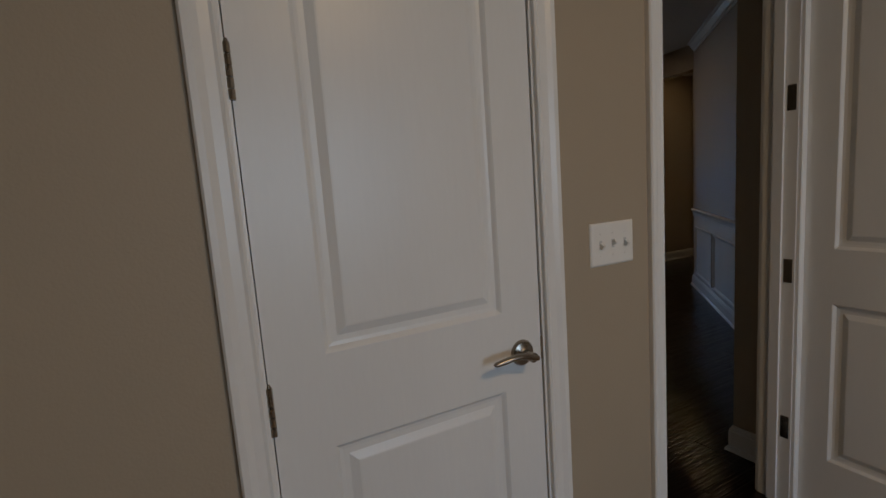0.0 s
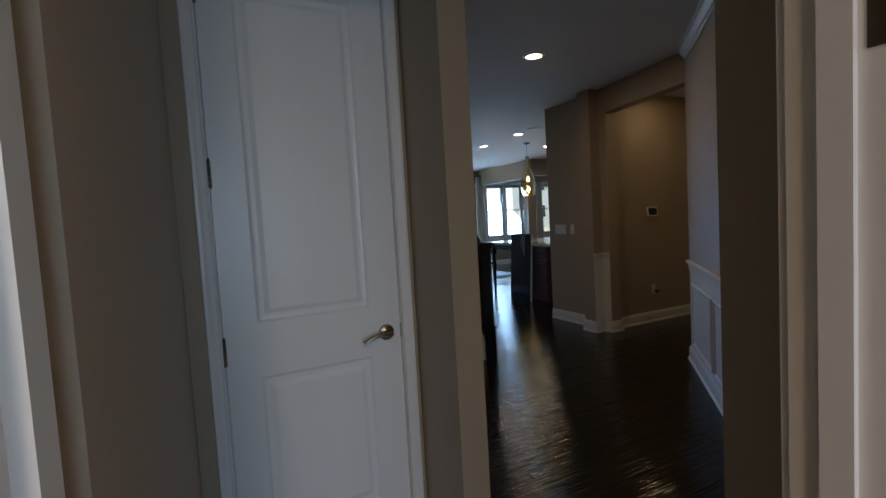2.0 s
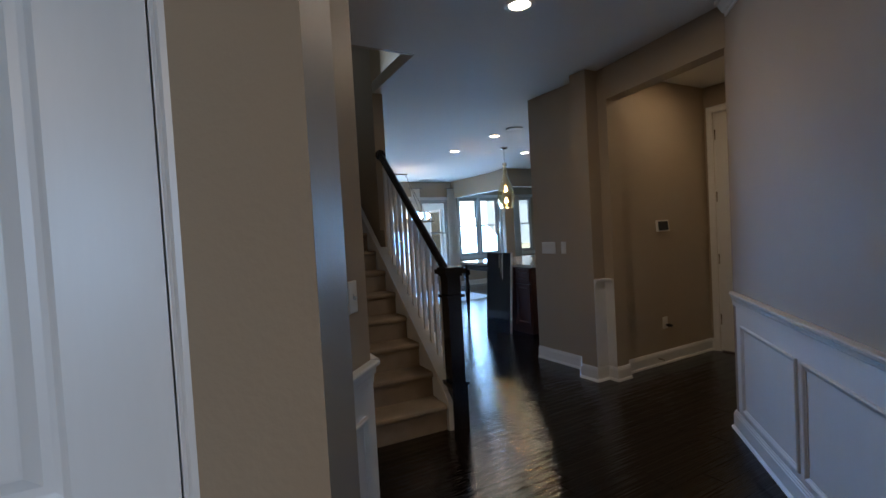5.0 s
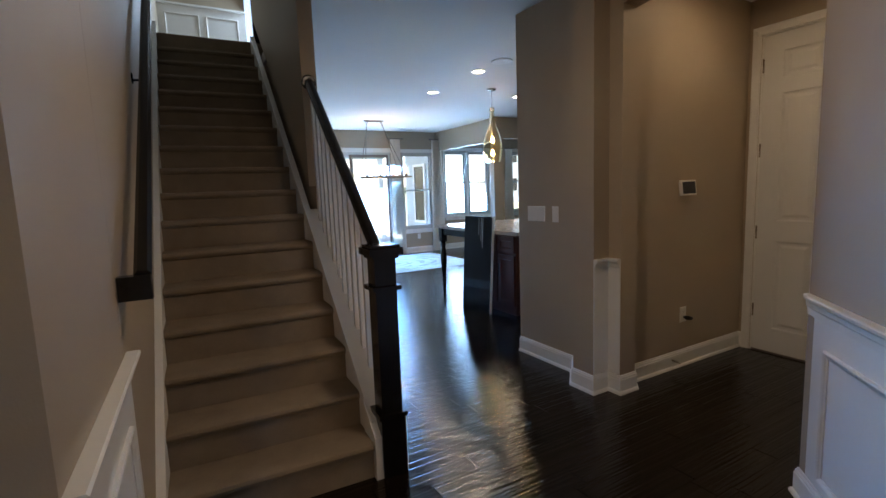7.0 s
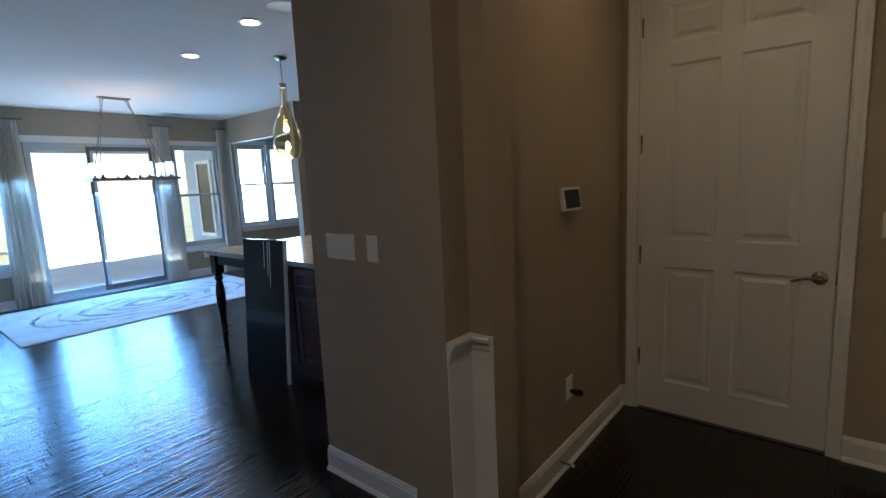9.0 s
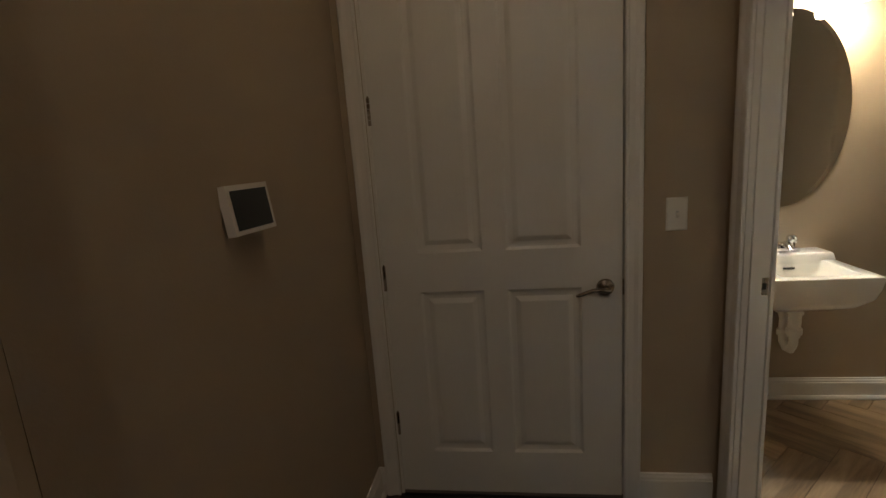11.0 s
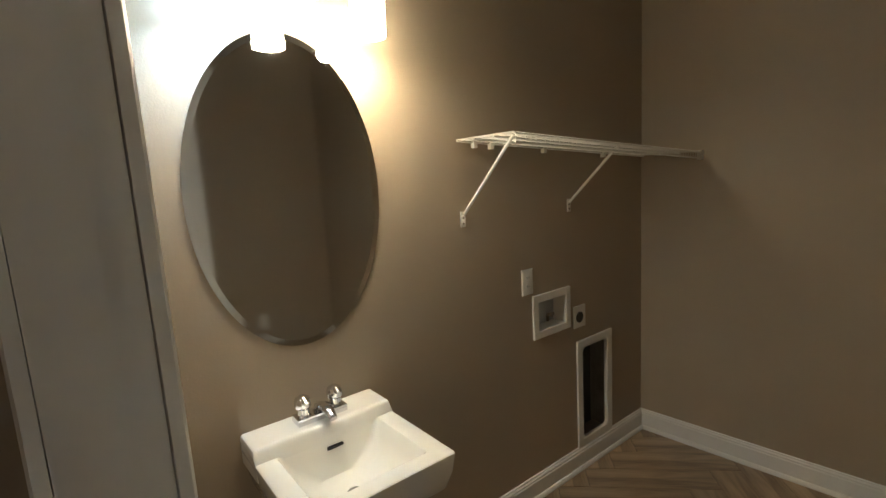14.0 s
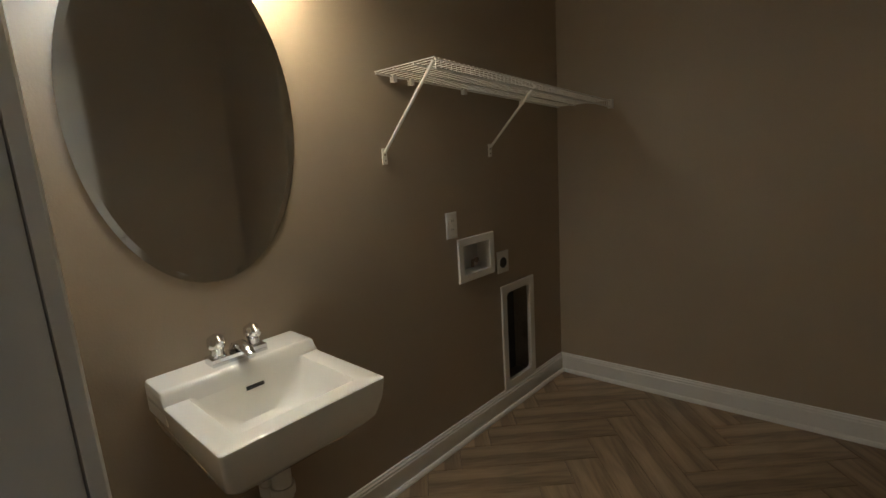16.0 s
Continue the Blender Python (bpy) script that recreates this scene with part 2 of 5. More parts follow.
def lathe(bm, profile, at=(0, 0, 0), seg=24, m=None):
    """Turns (radius, height) pairs about a vertical axis."""
    rings = []
    for r, z in profile:
        ring = []
        for k in range(seg):
            t = 2 * math.pi * k / seg
            co = Vector((r * math.cos(t), r * math.sin(t), z))
            ring.append(bm.verts.new((m @ co if m is not None else co) + Vector(at)))
        rings.append(ring)
    for a, b in zip(rings, rings[1:]):
        for k in range(seg):
            bm.faces.new((a[k], a[(k + 1) % seg], b[(k + 1) % seg], b[k]))
    if profile[0][0] > 1e-5:
        bm.faces.new(rings[0][::-1])
    if profile[-1][0] > 1e-5:
        bm.faces.new(rings[-1])
    bmesh.ops.remove_doubles(bm, verts=[v for r in rings for v in r], dist=1e-6)


def sweep(bm, path, profile, place, closed=False):
    """A moulding: profile (offset to the left of the way, height) along a flat path, mitred; place maps (a, b, height) to the world."""
    n, rows = len(path), []
    for i in range(n):
        p = Vector(path[i])
        before = (p - Vector(path[i - 1])).normalized() if i or closed else None
        after = (Vector(path[(i + 1) % n]) - p).normalized() if i < n - 1 or closed else None
        if before is None:
            before = after
        if after is None:
            after = before
        nb, na = Vector((-before.y, before.x)), Vector((-after.y, after.x))
        mid = (nb + na)
        mid = mid / max(mid.length_squared / 2, 1e-6)
        rows.append([bm.verts.new(place(*(p + mid * o), h)) for o, h in profile])
    k = len(profile)
    for i in range(n if closed else n - 1):
        a, b = rows[i], rows[(i + 1) % n]
        for j in range(k):
            bm.faces.new((a[j], a[(j + 1) % k], b[(j + 1) % k], b[j]))
    if not closed:
        bm.faces.new(rows[0]), bm.faces.new(rows[-1][::-1])


BASE = [(0, 0), (0.027, 0), (0.027, 0.008), (0.021, 0.019), (0.015, 0.022), (0.015, 0.097), (0.012, 0.101), (0.012, 0.110), (0.007, 0.116),
        (0.006, 0.123), (0, 0.126)]
RAIL = [(0, 0.815), (0.010, 0.815), (0.012, 0.845), (0.020, 0.852), (0.022, 0.872), (0.038, 0.885), (0.040, 0.896), (0.034, 0.901), (0, 0.901)]
CROWN = [(0, 2.625), (0.008, 2.625), (0.010, 2.643), (0.024, 2.651), (0.036, 2.670), (0.050, 2.694), (0.064, 2.700), (0.066, 2.719), (0, 2.719)]
CASING = [(0, 0), (0, 0.011), (0.006, 0.014), (0.012, 0.012), (0.030, 0.014), (0.044, 0.019), (0.056, 0.019), (0.060, 0.014), (0.060, 0)]


LOW = [(o, z * 0.93) for o, z in BASE]


def flat(a, b, h):
    return Vector((a, b, h))


def moulding(name, path, profile, closed=False):
    bm = bmesh.new()
    sweep(bm, path, profile, flat, closed)
    return tagged(finish(name, bm, "trim"), kind="structure")


def casing(name, u0, u1, top, place, w=1.0, z0=0.0):
    """Door casing round an opening from u0 to u1; place maps (u, z, proud)."""
    bm = bmesh.new()
    sweep(bm, [(u1, z0), (u1, top), (u0, top), (u0, z0)], [(-o * w, h) for o, h in CASING], place)
    return tagged(finish(name, bm, "trim"), kind="structure")


def wall(name, pieces, mat="wall"):
    bm = bmesh.new()
    for x0, x1, y0, y1, z0, z1 in pieces:
        box(bm, x0, x1, y0, y1, z0, z1)
    return tagged(finish(name, bm, mat), kind="structure")


def wall_plan(name, pts, z0, z1, mat="wall"):
    bm = bmesh.new()
    prism(bm, pts, z0, z1)
    return tagged(finish(name, bm, mat), kind="structure")


H = 2.72
# ---- large structure ----
FLOOR = wall("floor", [(-1.3, 12.1, -2.5, 13.05, -0.12, -0.006)], "under")
wall("study_carpet", [(-1.2, 3.4, -2.4, 1.84, -0.006, 0.012)], "carpet")
TILES = wall("laundry_floor", [(5.3, 7.92, 1.5, 4.185, -0.006, -0.003), (6.237, 6.983, 4.185, 4.224, -0.006, -0.003)], "grout")
wall("study_wall_north", [(-1.2, 0.27, 1.835, 1.955, 0, H), (0.27, 0.965, 1.835, 1.955, 2.455, H), (0.965, 1.395, 1.835, 1.955, 0, H),
                          (1.395, 2.165, 1.835, 1.955, 2.455, H), (2.165, 3.5, 1.835, 1.955, 0, H)])
wall("study_wall_west", [(-1.32, -1.2, -2.52, 1.955, 0, H)])
wall("study_wall_east", [(3.4, 3.5, -2.52, 1.835, 0, H)])
wall("study_wall_south", [(-1.2, 0.45, -2.52, -2.4, 0, H), (2.25, 3.4, -2.52, -2.4, 0, H), (0.45, 2.25, -2.52, -2.4, 0, 0.7), (0.45, 2.25, -2.52, -2.4, 2.2, H)])
wall("closet_wall_back", [(-0.2, 1.33, 2.65, 2.75, 0, H), (-0.3, -0.2, 1.955, 2.75, 0, H)])
# vestibule
wall("vestibule_wall_west", [(1.33, 1.43, 1.955, 3.47, 0, H)])
wall("vestibule_wall_north", [(1.33, 1.525, 3.47, 3.58, 0, H), (1.525, 2.222, 3.47, 3.58, 2.455, H), (2.222, 2.29, 3.47, 3.58, 0, H)])
wall("stair_closet_wall", [(1.33, 2.29, 4.6, 4.7, 0, H), (1.33, 1.43, 3.58, 4.6, 0, H)])
wall_plan("vestibule_pier", [(2.285, 3.58), (2.285, 3.47), (2.227, 3.01), (2.291, 2.942), (2.36, 3.10), (2.36, 4.0), (2.285, 4.0)], 0, H)
wall_plan("vestibule_wall_east", [(2.372, 1.955), (2.372, 2.185), (2.46, 2.185), (2.46, 1.955)], 0, H)
wall_plan("vestibule_header", [(2.296, 2.942), (2.232, 3.01), (2.225, 2.9), (2.372, 2.185), (2.46, 2.185), (2.31, 2.80)], 2.262, H)
# hall, diagonal walls
wall_plan("hall_wall_west", [(2.285, 4.0), (2.36, 3.91), (2.875, 4.44), (2.911, 5.253), (2.79, 5.26), (2.76, 4.6)], 0, H)
wall_plan("hall_wall_diagonal", [(2.93, 2.0), (5.31, 4.38), (5.355, 4.425), (5.46, 4.32), (3.1, 1.955), (2.93, 1.955)], 0, H)
wall("hall_wall_south", [(2.46, 2.93, 1.96, 2.08, 0, H)])
# alcove
wall_plan("hall_column", [(5.585, 5.99), (5.415, 5.825), (5.415, 5.645), (5.555, 5.645), (5.555, 5.545), (5.70, 5.545), (5.785, 5.63), (5.75, 6.0)], 0, H)
wall("switch_wall", [(5.585, 5.75, 5.99, 6.60, 0, H), (5.75, 7.3, 6.48, 6.60, 0, H)])
wall("alcove_wall_north", [(5.786, 7.10, 5.63, 5.75, 0, H)])
wall("alcove_wall_east", [(7.10, 7.22, 4.27, 4.608, 0, H), (7.10, 7.22, 4.608, 5.538, 2.455, H), (7.10, 7.22, 5.538, 6.48, 0, H)])
wall("alcove_wall_west", [(5.36, 5.46, 4.27, 4.32, 0, H)])
wall_plan("alcove_header", [(5.70, 5.60), (5.56, 5.60), (5.335, 4.405), (5.355, 4.425), (5.46, 4.34)], 2.45, H)
# laundry
wall("laundry_wall_north", [(5.22, 6.225, 4.185, 4.27, 0, H), (6.225, 6.995, 4.185, 4.27, 2.455, H), (6.995, 8.04, 4.185, 4.27, 0, H)])
wall("laundry_wall_east", [(7.92, 8.04, 1.62, 2.385, 0.765, 0.805), (7.92, 8.04, 1.62, 2.07, 0, 0.765), (7.92, 8.04, 2.31, 4.165, 0, 0.80),
                           (7.92, 8.04, 2.07, 2.31, 0, 0.13), (7.92, 8.04, 2.07, 2.31, 0.665, 0.765), (7.92, 8.04, 1.62, 2.40, 0.96, H),
                           (7.92, 8.04, 1.62, 2.40, 0.805, 0.96), (7.92, 8.04, 2.62, 4.165, 0.80, H), (7.92, 8.04, 2.40, 2.62, 0.96, H)])
wall_plan("laundry_wall_south", [(5.22, 1.38), (7.92, 1.38), (7.92, 1.722), (5.22, 1.53)], 0, H)
wall("laundry_wall_west", [(5.20, 5.30, 1.38, 4.165, 0, H), (5.30, 6.2, 1.5, 2.43, 0, H)])
# added dark sheet: its colour puts in the shade behind the wall openings
wall("cavity_shade_sheet", [(8.04, 8.10, 1.62, 4.27, 0, H)], "slot")
# stair enclosure
R0, RUN, RISE, STEPS = 5.57, 0.225, 0.178, 17
wall("stair_wall_west", [(2.81, 2.93, 5.2, 11.2, 0, 5.6)])
wall("stair_wall_west_upper", [(2.81, 2.93, 2.5, 5.2, H + 0.3, 5.6)])
zc = lambda y: 0.43 + 0.79 * (y - 5.6)
bm = bmesh.new()
for x0, x1 in ((3.885, 3.985),):
    lo = [bm.verts.new((x0, y, z)) for y, z in ((6.877, zc(6.877)), (6.877, 5.6), (9.2, 5.6), (9.2, zc(9.2)))]
    hi = [bm.verts.new((x1, v.co.y, v.co.z)) for v in lo]
    bm.faces.new(lo), bm.faces.new(hi[::-1])
    for i in range(4):
        bm.faces.new((lo[i], lo[(i + 1) % 4], hi[(i + 1) % 4], hi[i]))
tagged(finish("stair_wall_east", bm, "wall"), kind="structure")
wall("understair_wall", [(3.93, 4.018, 6.879, 13.05, 0, 1.45), (3.93, 3.985, 6.879, 13.05, 1.45, H)])
wall("landing_wall_north", [(2.81, 4.29, 10.97, 11.1, 3.02, 5.6), (4.29, 4.87, 10.97, 11.1, 3.02, 3.5), (4.29, 4.87, 10.97, 11.1, 5.0, 5.6),
                            (4.87, 5.6, 10.97, 11.1, 3.02, 5.6)])
wall("landing_wall_east", [(5.5, 5.6, 5.8, 10.97, 3.02, 5.6)])
wall("upper_wall_south", [(2.81, 5.6, 5.75, 5.85, 3.02, 5.6)])
wall("landing_floor", [(2.93, 5.6, R0 + 16 * RUN, 11.1, 2.83, 3.026), (4.19, 5.6, 5.76, R0 + 16 * RUN, 2.83, 3.026)], "carpet")
wall("upper_ceiling", [(2.8, 5.7, 5.7, 11.2, 5.6, 5.7)], "ceiling")
# dining and kitchen
wall("dining_wall_north", [(3.985, 4.80, 13.05, 13.2, 0, H), (4.80, 5.52, 13.05, 13.2, 0, 0.53), (4.80, 5.52, 13.05, 13.2, 2.2, H),
                           (5.52, 5.74, 13.05, 13.2, 0, H), (5.74, 7.34, 13.05, 13.2, 2.2, H), (7.34, 7.60, 13.05, 13.2, 0, H),
                           (7.60, 8.36, 13.05, 13.2, 0, 0.53), (7.60, 8.36, 13.05, 13.2, 2.2, H), (8.36, 8.68, 13.05, 13.2, 0, H),
                           (8.68, 9.94, 13.05, 13.2, 0, 0.76), (8.68, 9.94, 13.05, 13.2, 2.24, H), (9.94, 10.46, 13.05, 13.2, 0, H),
                           (10.46, 11.08, 13.05, 13.2, 0, 0.76), (10.46, 11.08, 13.05, 13.2, 2.24, H), (11.08, 12.1, 13.05, 13.2, 0, H)])
wall("dining_wall_west", [(4.38, 4.48, 11.6, 13.05, 0, H)])
wall("nook_wall_east", [(12.0, 12.1, 6.4, 13.05, 0, H)])
wall("nook_pier", [(8.42, 8.65, 10.80, 10.92, 0, H)])
wall("nook_header", [(8.65, 12.0, 10.80, 10.92, 2.29, H)])
wall("nook_beam", [(8.46, 8.58, 10.92, 13.05, 2.24, H)])
wall("kitchen_wall_south", [(7.3, 12.0, 6.35, 6.48, 0, H)])
# ceilings
wall("ceiling", [(-1.32, 2.93, -2.52, 13.2, H, H + 0.1), (2.93, 3.885, -2.52, 5.87, H, H + 0.1), (2.93, 4.1, 9.3, 13.2, H, H + 0.1)], "ceiling")
wall_plan("ceiling", [(3.885, -2.52), (12.1, -2.52), (12.1, 9.6), (4.1, 9.6), (4.1, 9.3), (3.90, 5.87), (3.885, 5.86)], H, H + 0.1, "ceiling")
wall_plan("ceiling", [(4.1, 9.6), (12.1, 9.6), (12.1, 11.4), (4.1, 11.4)], [H, H, H - 0.07, H - 0.07], H + 0.1, "ceiling")
wall_plan("ceiling", [(4.1, 11.4), (12.1, 11.4), (12.1, 13.2), (4.1, 13.2)], H - 0.07, H + 0.1, "ceiling")
wall("stair_opening_edge", [(2.93, 3.885, 5.87, 5.9, H, 3.02), (2.93, 5.6, 5.74, 5.76, 3.02, 3.04)], "wall")
# ---- mouldings ----
moulding("baseboard", [(3.40, 1.835), (2.23, 1.835)], BASE)
moulding("baseboard", [(1.335, 1.835), (1.025, 1.835)], BASE)
moulding("baseboard", [(0.21, 1.835), (-1.2, 1.835), (-1.2, -2.4), (3.4, -2.4)], BASE)
moulding("baseboard", [(2.232, 1.955), (2.372, 1.955), (2.372, 2.185), (2.46, 2.185), (2.46, 2.085)], BASE)
moulding("baseboard", [(2.36, 3.88), (2.36, 3.10), (2.296, 2.942), (2.232, 3.01), (2.285, 3.462)], BASE)
moulding("baseboard", [(1.43, 1.96), (1.43, 3.47), (1.464, 3.47)], [(-o, z) for o, z in BASE][::-1])
moulding("baseboard", [(5.585, 6.60), (5.585, 5.99), (5.415, 5.825), (5.415, 5.645), (5.555, 5.645), (5.555, 5.545), (5.70, 5.545), (5.785, 5.63),
                       (7.10, 5.63), (7.10, 5.602)], [(-o, z) for o, z in BASE][::-1])
moulding("baseboard", [(7.10, 4.558), (7.10, 4.29)], [(-o, z) for o, z in BASE][::-1])
moulding("baseboard", [(2.97, 2.04), (5.31, 4.38), (5.355, 4.425), (5.46, 4.32), (5.46, 4.27), (6.165, 4.27)], BASE)
moulding("baseboard", [(2.361, 3.911), (2.875, 4.44), (2.923, 5.50)], [(-o, z) for o, z in BASE][::-1])
moulding("baseboard", [(7.05, 4.185), (7.92, 4.185), (7.92, 1.722), (6.2, 1.6), (6.2, 2.43), (5.30, 2.43), (5.30, 4.185), (6.165, 4.185)],
         [(-o, z) for o, z in LOW][::-1])
moulding("baseboard", [(4.086, 6.88), (4.333, 11.6), (4.48, 11.6), (4.48, 13.05), (5.70, 13.05)], [(-o, z) for o, z in BASE][::-1])
moulding("baseboard", [(7.40, 13.05), (12.0, 13.05), (12.0, 6.6)], [(-o, z) for o, z in BASE][::-1])
moulding("chair_rail", [(2.97, 2.04), (5.31, 4.38)], RAIL)
moulding("chair_rail", [(2.361, 3.911), (2.875, 4.44)], [(-o, z) for o, z in RAIL][::-1])
moulding("chair_rail", [(5.415, 5.648), (5.552, 5.648), (5.552, 5.545)], [(-o * 0.9, z) for o, z in RAIL][::-1])
moulding("chair_rail", [(5.313, 4.383), (5.353, 4.423)], [(o * 0.6, z) for o, z in RAIL])
moulding("crown_moulding", [(2.97, 2.04), (5.31, 4.38)], CROWN)

# wainscot backing sheets and panel frames
FRAME = [(0, 0), (0, 0.010), (0.006, 0.014), (0.014, 0.011), (0.020, 0.006), (0.026, 0.004), (0.026, 0)]


def wainscot(name, start, end, side, panels, top=0.815, slope=None):
    """White wainscot on the wall from start to end: a sheet and framed panels. side: 1 for the left of the way."""
    d = (Vector(end) - Vector(start)).normalized()
    nrm = Vector((-d.y, d.x)) * side
    length = (Vector(end) - Vector(start)).length

    def place(u, z, h):
        q = Vector(start) + d * u + nrm * h
        return Vector((q.x, q.y, z))
    bm = bmesh.new()
    c = [place(0, 0.13, 0), place(length, 0.13, 0), place(length, top, 0), place(0, top, 0)]
    o = [place(0, 0.13, 0.005), place(length, 0.13, 0.005), place(length, top, 0.005), place(0, top, 0.005)]
    lo, hi = [bm.verts.new(p) for p in c], [bm.verts.new(p) for p in o]
    bm.faces.new(lo), bm.faces.new(hi[::-1])
    for i in range(4):
        bm.faces.new((lo[i], lo[(i + 1) % 4], hi[(i + 1) % 4], hi[i]))
    sheet = tagged(finish(name, bm, "trim"), "white painted wainscot with framed panels", kind="structure")
    for u0, u1 in panels:
        bm = bmesh.new()
        sweep(bm, [(u0, 0.168), (u1, 0.168), (u1, top - 0.105), (u0, top - 0.105)], [(q, h + 0.005) for q, h in FRAME], place, True)
        finish("panel_frame", bm, "trim", sheet)
    return sheet


wainscot("wainscot_diagonal", (2.97, 2.04), (5.31, 4.38), 1, [(3.309 - 0.855 - 0.815 * k, 3.309 - 0.105 - 0.815 * k) for k in range(4)])
wainscot("wainscot_west", (2.361, 3.911), (2.875, 4.44), -1, [(0.09, 0.65)])
wainscot("wainscot_column", (5.415, 5.645), (5.555, 5.645), -1, [])
wainscot("wainscot_column_side", (5.555, 5.645), (5.555, 5.548), -1, [])

wainscot("wainscot_stair", (2.875, 4.44), (2.916, 5.29), -1, [(0.10, 0.72)])
moulding("chair_rail", [(2.875, 4.445), (2.917, 5.31)], [(-o, z) for o, z in RAIL][::-1])

# ---- doors ----
def hinge(parent, at, axis_out, name="hinge"):
    bm = bmesh.new()
    for k in range(5):
        z = -0.05 + 0.02 * k
        lathe(bm, [(0.0, z + 0.0004), (0.0062, z + 0.001), (0.0062, z + 0.019), (0.0, z + 0.0196)], (0, 0, 0), 10)
    lathe(bm, [(0, 0.05), (0.005, 0.05), (0.003, 0.056), (0, 0.057)], (0, 0, 0), 10)
    box(bm, -0.001, 0.001, 0.004, 0.030, -0.05, 0.05)
    ob = finish(name, bm, "nickel", parent, True, "brushed nickel hinge")
    ob.matrix_basis = Matrix.Translation(at) @ axis_out
    return ob


def lever(parent, at, m, name="door_handle"):
    """A rose and a wavy lever that points along local +x, standing out along local +y."""
    bm = bmesh.new()
    turn = Matrix.Rotation(radians(-90), 4, "X")
    lathe(bm, [(0, 0), (0.033, 0), (0.033, 0.004), (0.029, 0.010), (0.018, 0.014), (0.012, 0.018), (0.012, 0.050), (0, 0.052)], (0, 0, 0), 28, turn)
    path = [(-0.010, 0.048, 0.0), (0.008, 0.050, 0.001), (0.028, 0.052, 0.004), (0.050, 0.052, 0.003), (0.072, 0.050, -0.004), (0.092, 0.048, -0.012),
            (0.106, 0.047, -0.017), (0.113, 0.047, -0.018)]
    tube(bm, path, [0.010, 0.012, 0.0105, 0.0095, 0.009, 0.0085, 0.0075, 0.004], 14, 0.8)
    ob = finish(name, bm, "nickel", parent, True, "brushed nickel lever handle")
    ob.matrix_basis = Matrix.Translation(at) @ m
    return ob


def door_leaf(name, w, h, panels, m, label, thick=0.035, handles=1, hinge_side="left", gap=0.012, lever_z=0.935, hinges=(2.22, 1.59, 0.955, 0.33), back=False):
    """A panelled door. Local x runs across it from 0 to w, -y is the side seen, z up."""
    root = new(name)
    tagged(root, label, "door")
    bm = bmesh.new()
    xs = sorted({0, w, *[p[0] for p in panels], *[p[1] for p in panels]})
    zs = sorted({gap, h, *[p[2] for p in panels], *[p[3] for p in panels]})
    for i in range(len(xs) - 1):
        for k in range(len(zs) - 1):
            cx, cz = (xs[i] + xs[i + 1]) / 2, (zs[k] + zs[k + 1]) / 2
            if any(p[0] < cx < p[1] and p[2] < cz < p[3] for p in panels):
                continue
            for y in (0, thick):
                q = [bm.verts.new((x, y, z)) for x, z in ((xs[i], zs[k]), (xs[i + 1], zs[k]), (xs[i + 1], zs[k + 1]), (xs[i], zs[k + 1]))]
                bm.faces.new(q)
    for x0, x1, z0, z1 in [(0, w, gap, h), *panels]:
        c = [(x0, z0), (x1, z0), (x1, z1), (x0, z1)]
        for i in range(4):
            a, b = c[i], c[(i + 1) % 4]
            bm.faces.new([bm.verts.new(v) for v in ((a[0], 0, a[1]), (b[0], 0, b[1]), (b[0], thick, b[1]), (a[0], thick, a[1]))])
    bmesh.ops.remove_doubles(bm, verts=bm.verts, dist=1e-5)
    finish("door_slab", bm, "door", root)
    for x0, x1, z0, z1 in panels:
        bm = bmesh.new()
        for sgn, y in ((1, 0), (-1, thick)):
            last = None
            for ins, dep in ((0, 0.0), (0.004, 0.003), (0.010, 0.009), (0.018, 0.0105), (0.030, 0.0105), (0.048, 0.003), (0.052, 0.0025)):
                yy = y + sgn * dep
                ring = [bm.verts.new(v) for v in ((x0 + ins, yy, z0 + ins), (x1 - ins, yy, z0 + ins), (x1 - ins, yy, z1 - ins), (x0 + ins, yy, z1 - ins))]
                if last:
                    for i in range(4):
                        bm.faces.new((last[i], last[(i + 1) % 4], ring[(i + 1) % 4], ring[i]))
                last = ring
            bm.faces.new(last)
        finish("door_panel", bm, "door", root)
    hx, lx, ldir = (0, w - 0.062, 180) if hinge_side == "left" else (w, 0.062, 0)
    for z in hinges:
        hinge(root, (hx, -0.004, z), Matrix.Rotation(radians(90 if hinge_side == "left" else -90), 4, "Z") @ pose(0, 0, 0))
    if handles:
        lever(root, (lx, 0, lever_z), Matrix.Rotation(radians(180), 4, "Z") if hinge_side == "left" else Matrix.Scale(-1, 4, (0, 1, 0)))
    if back:
        lever(root, (lx, thick, lever_z), Matrix.Identity(4) if hinge_side != "left" else Matrix.Scale(-1, 4, (1, 0, 0)))
    bm = bmesh.new()
    ex = w if hinge_side == "left" else 0
    box(bm, ex - 0.001, ex + 0.004, -0.004, 0.014, lever_z - 0.03, lever_z + 0.03)
    finish("latch_plate", bm, "nickel", root)
    root.matrix_world = m
    return root


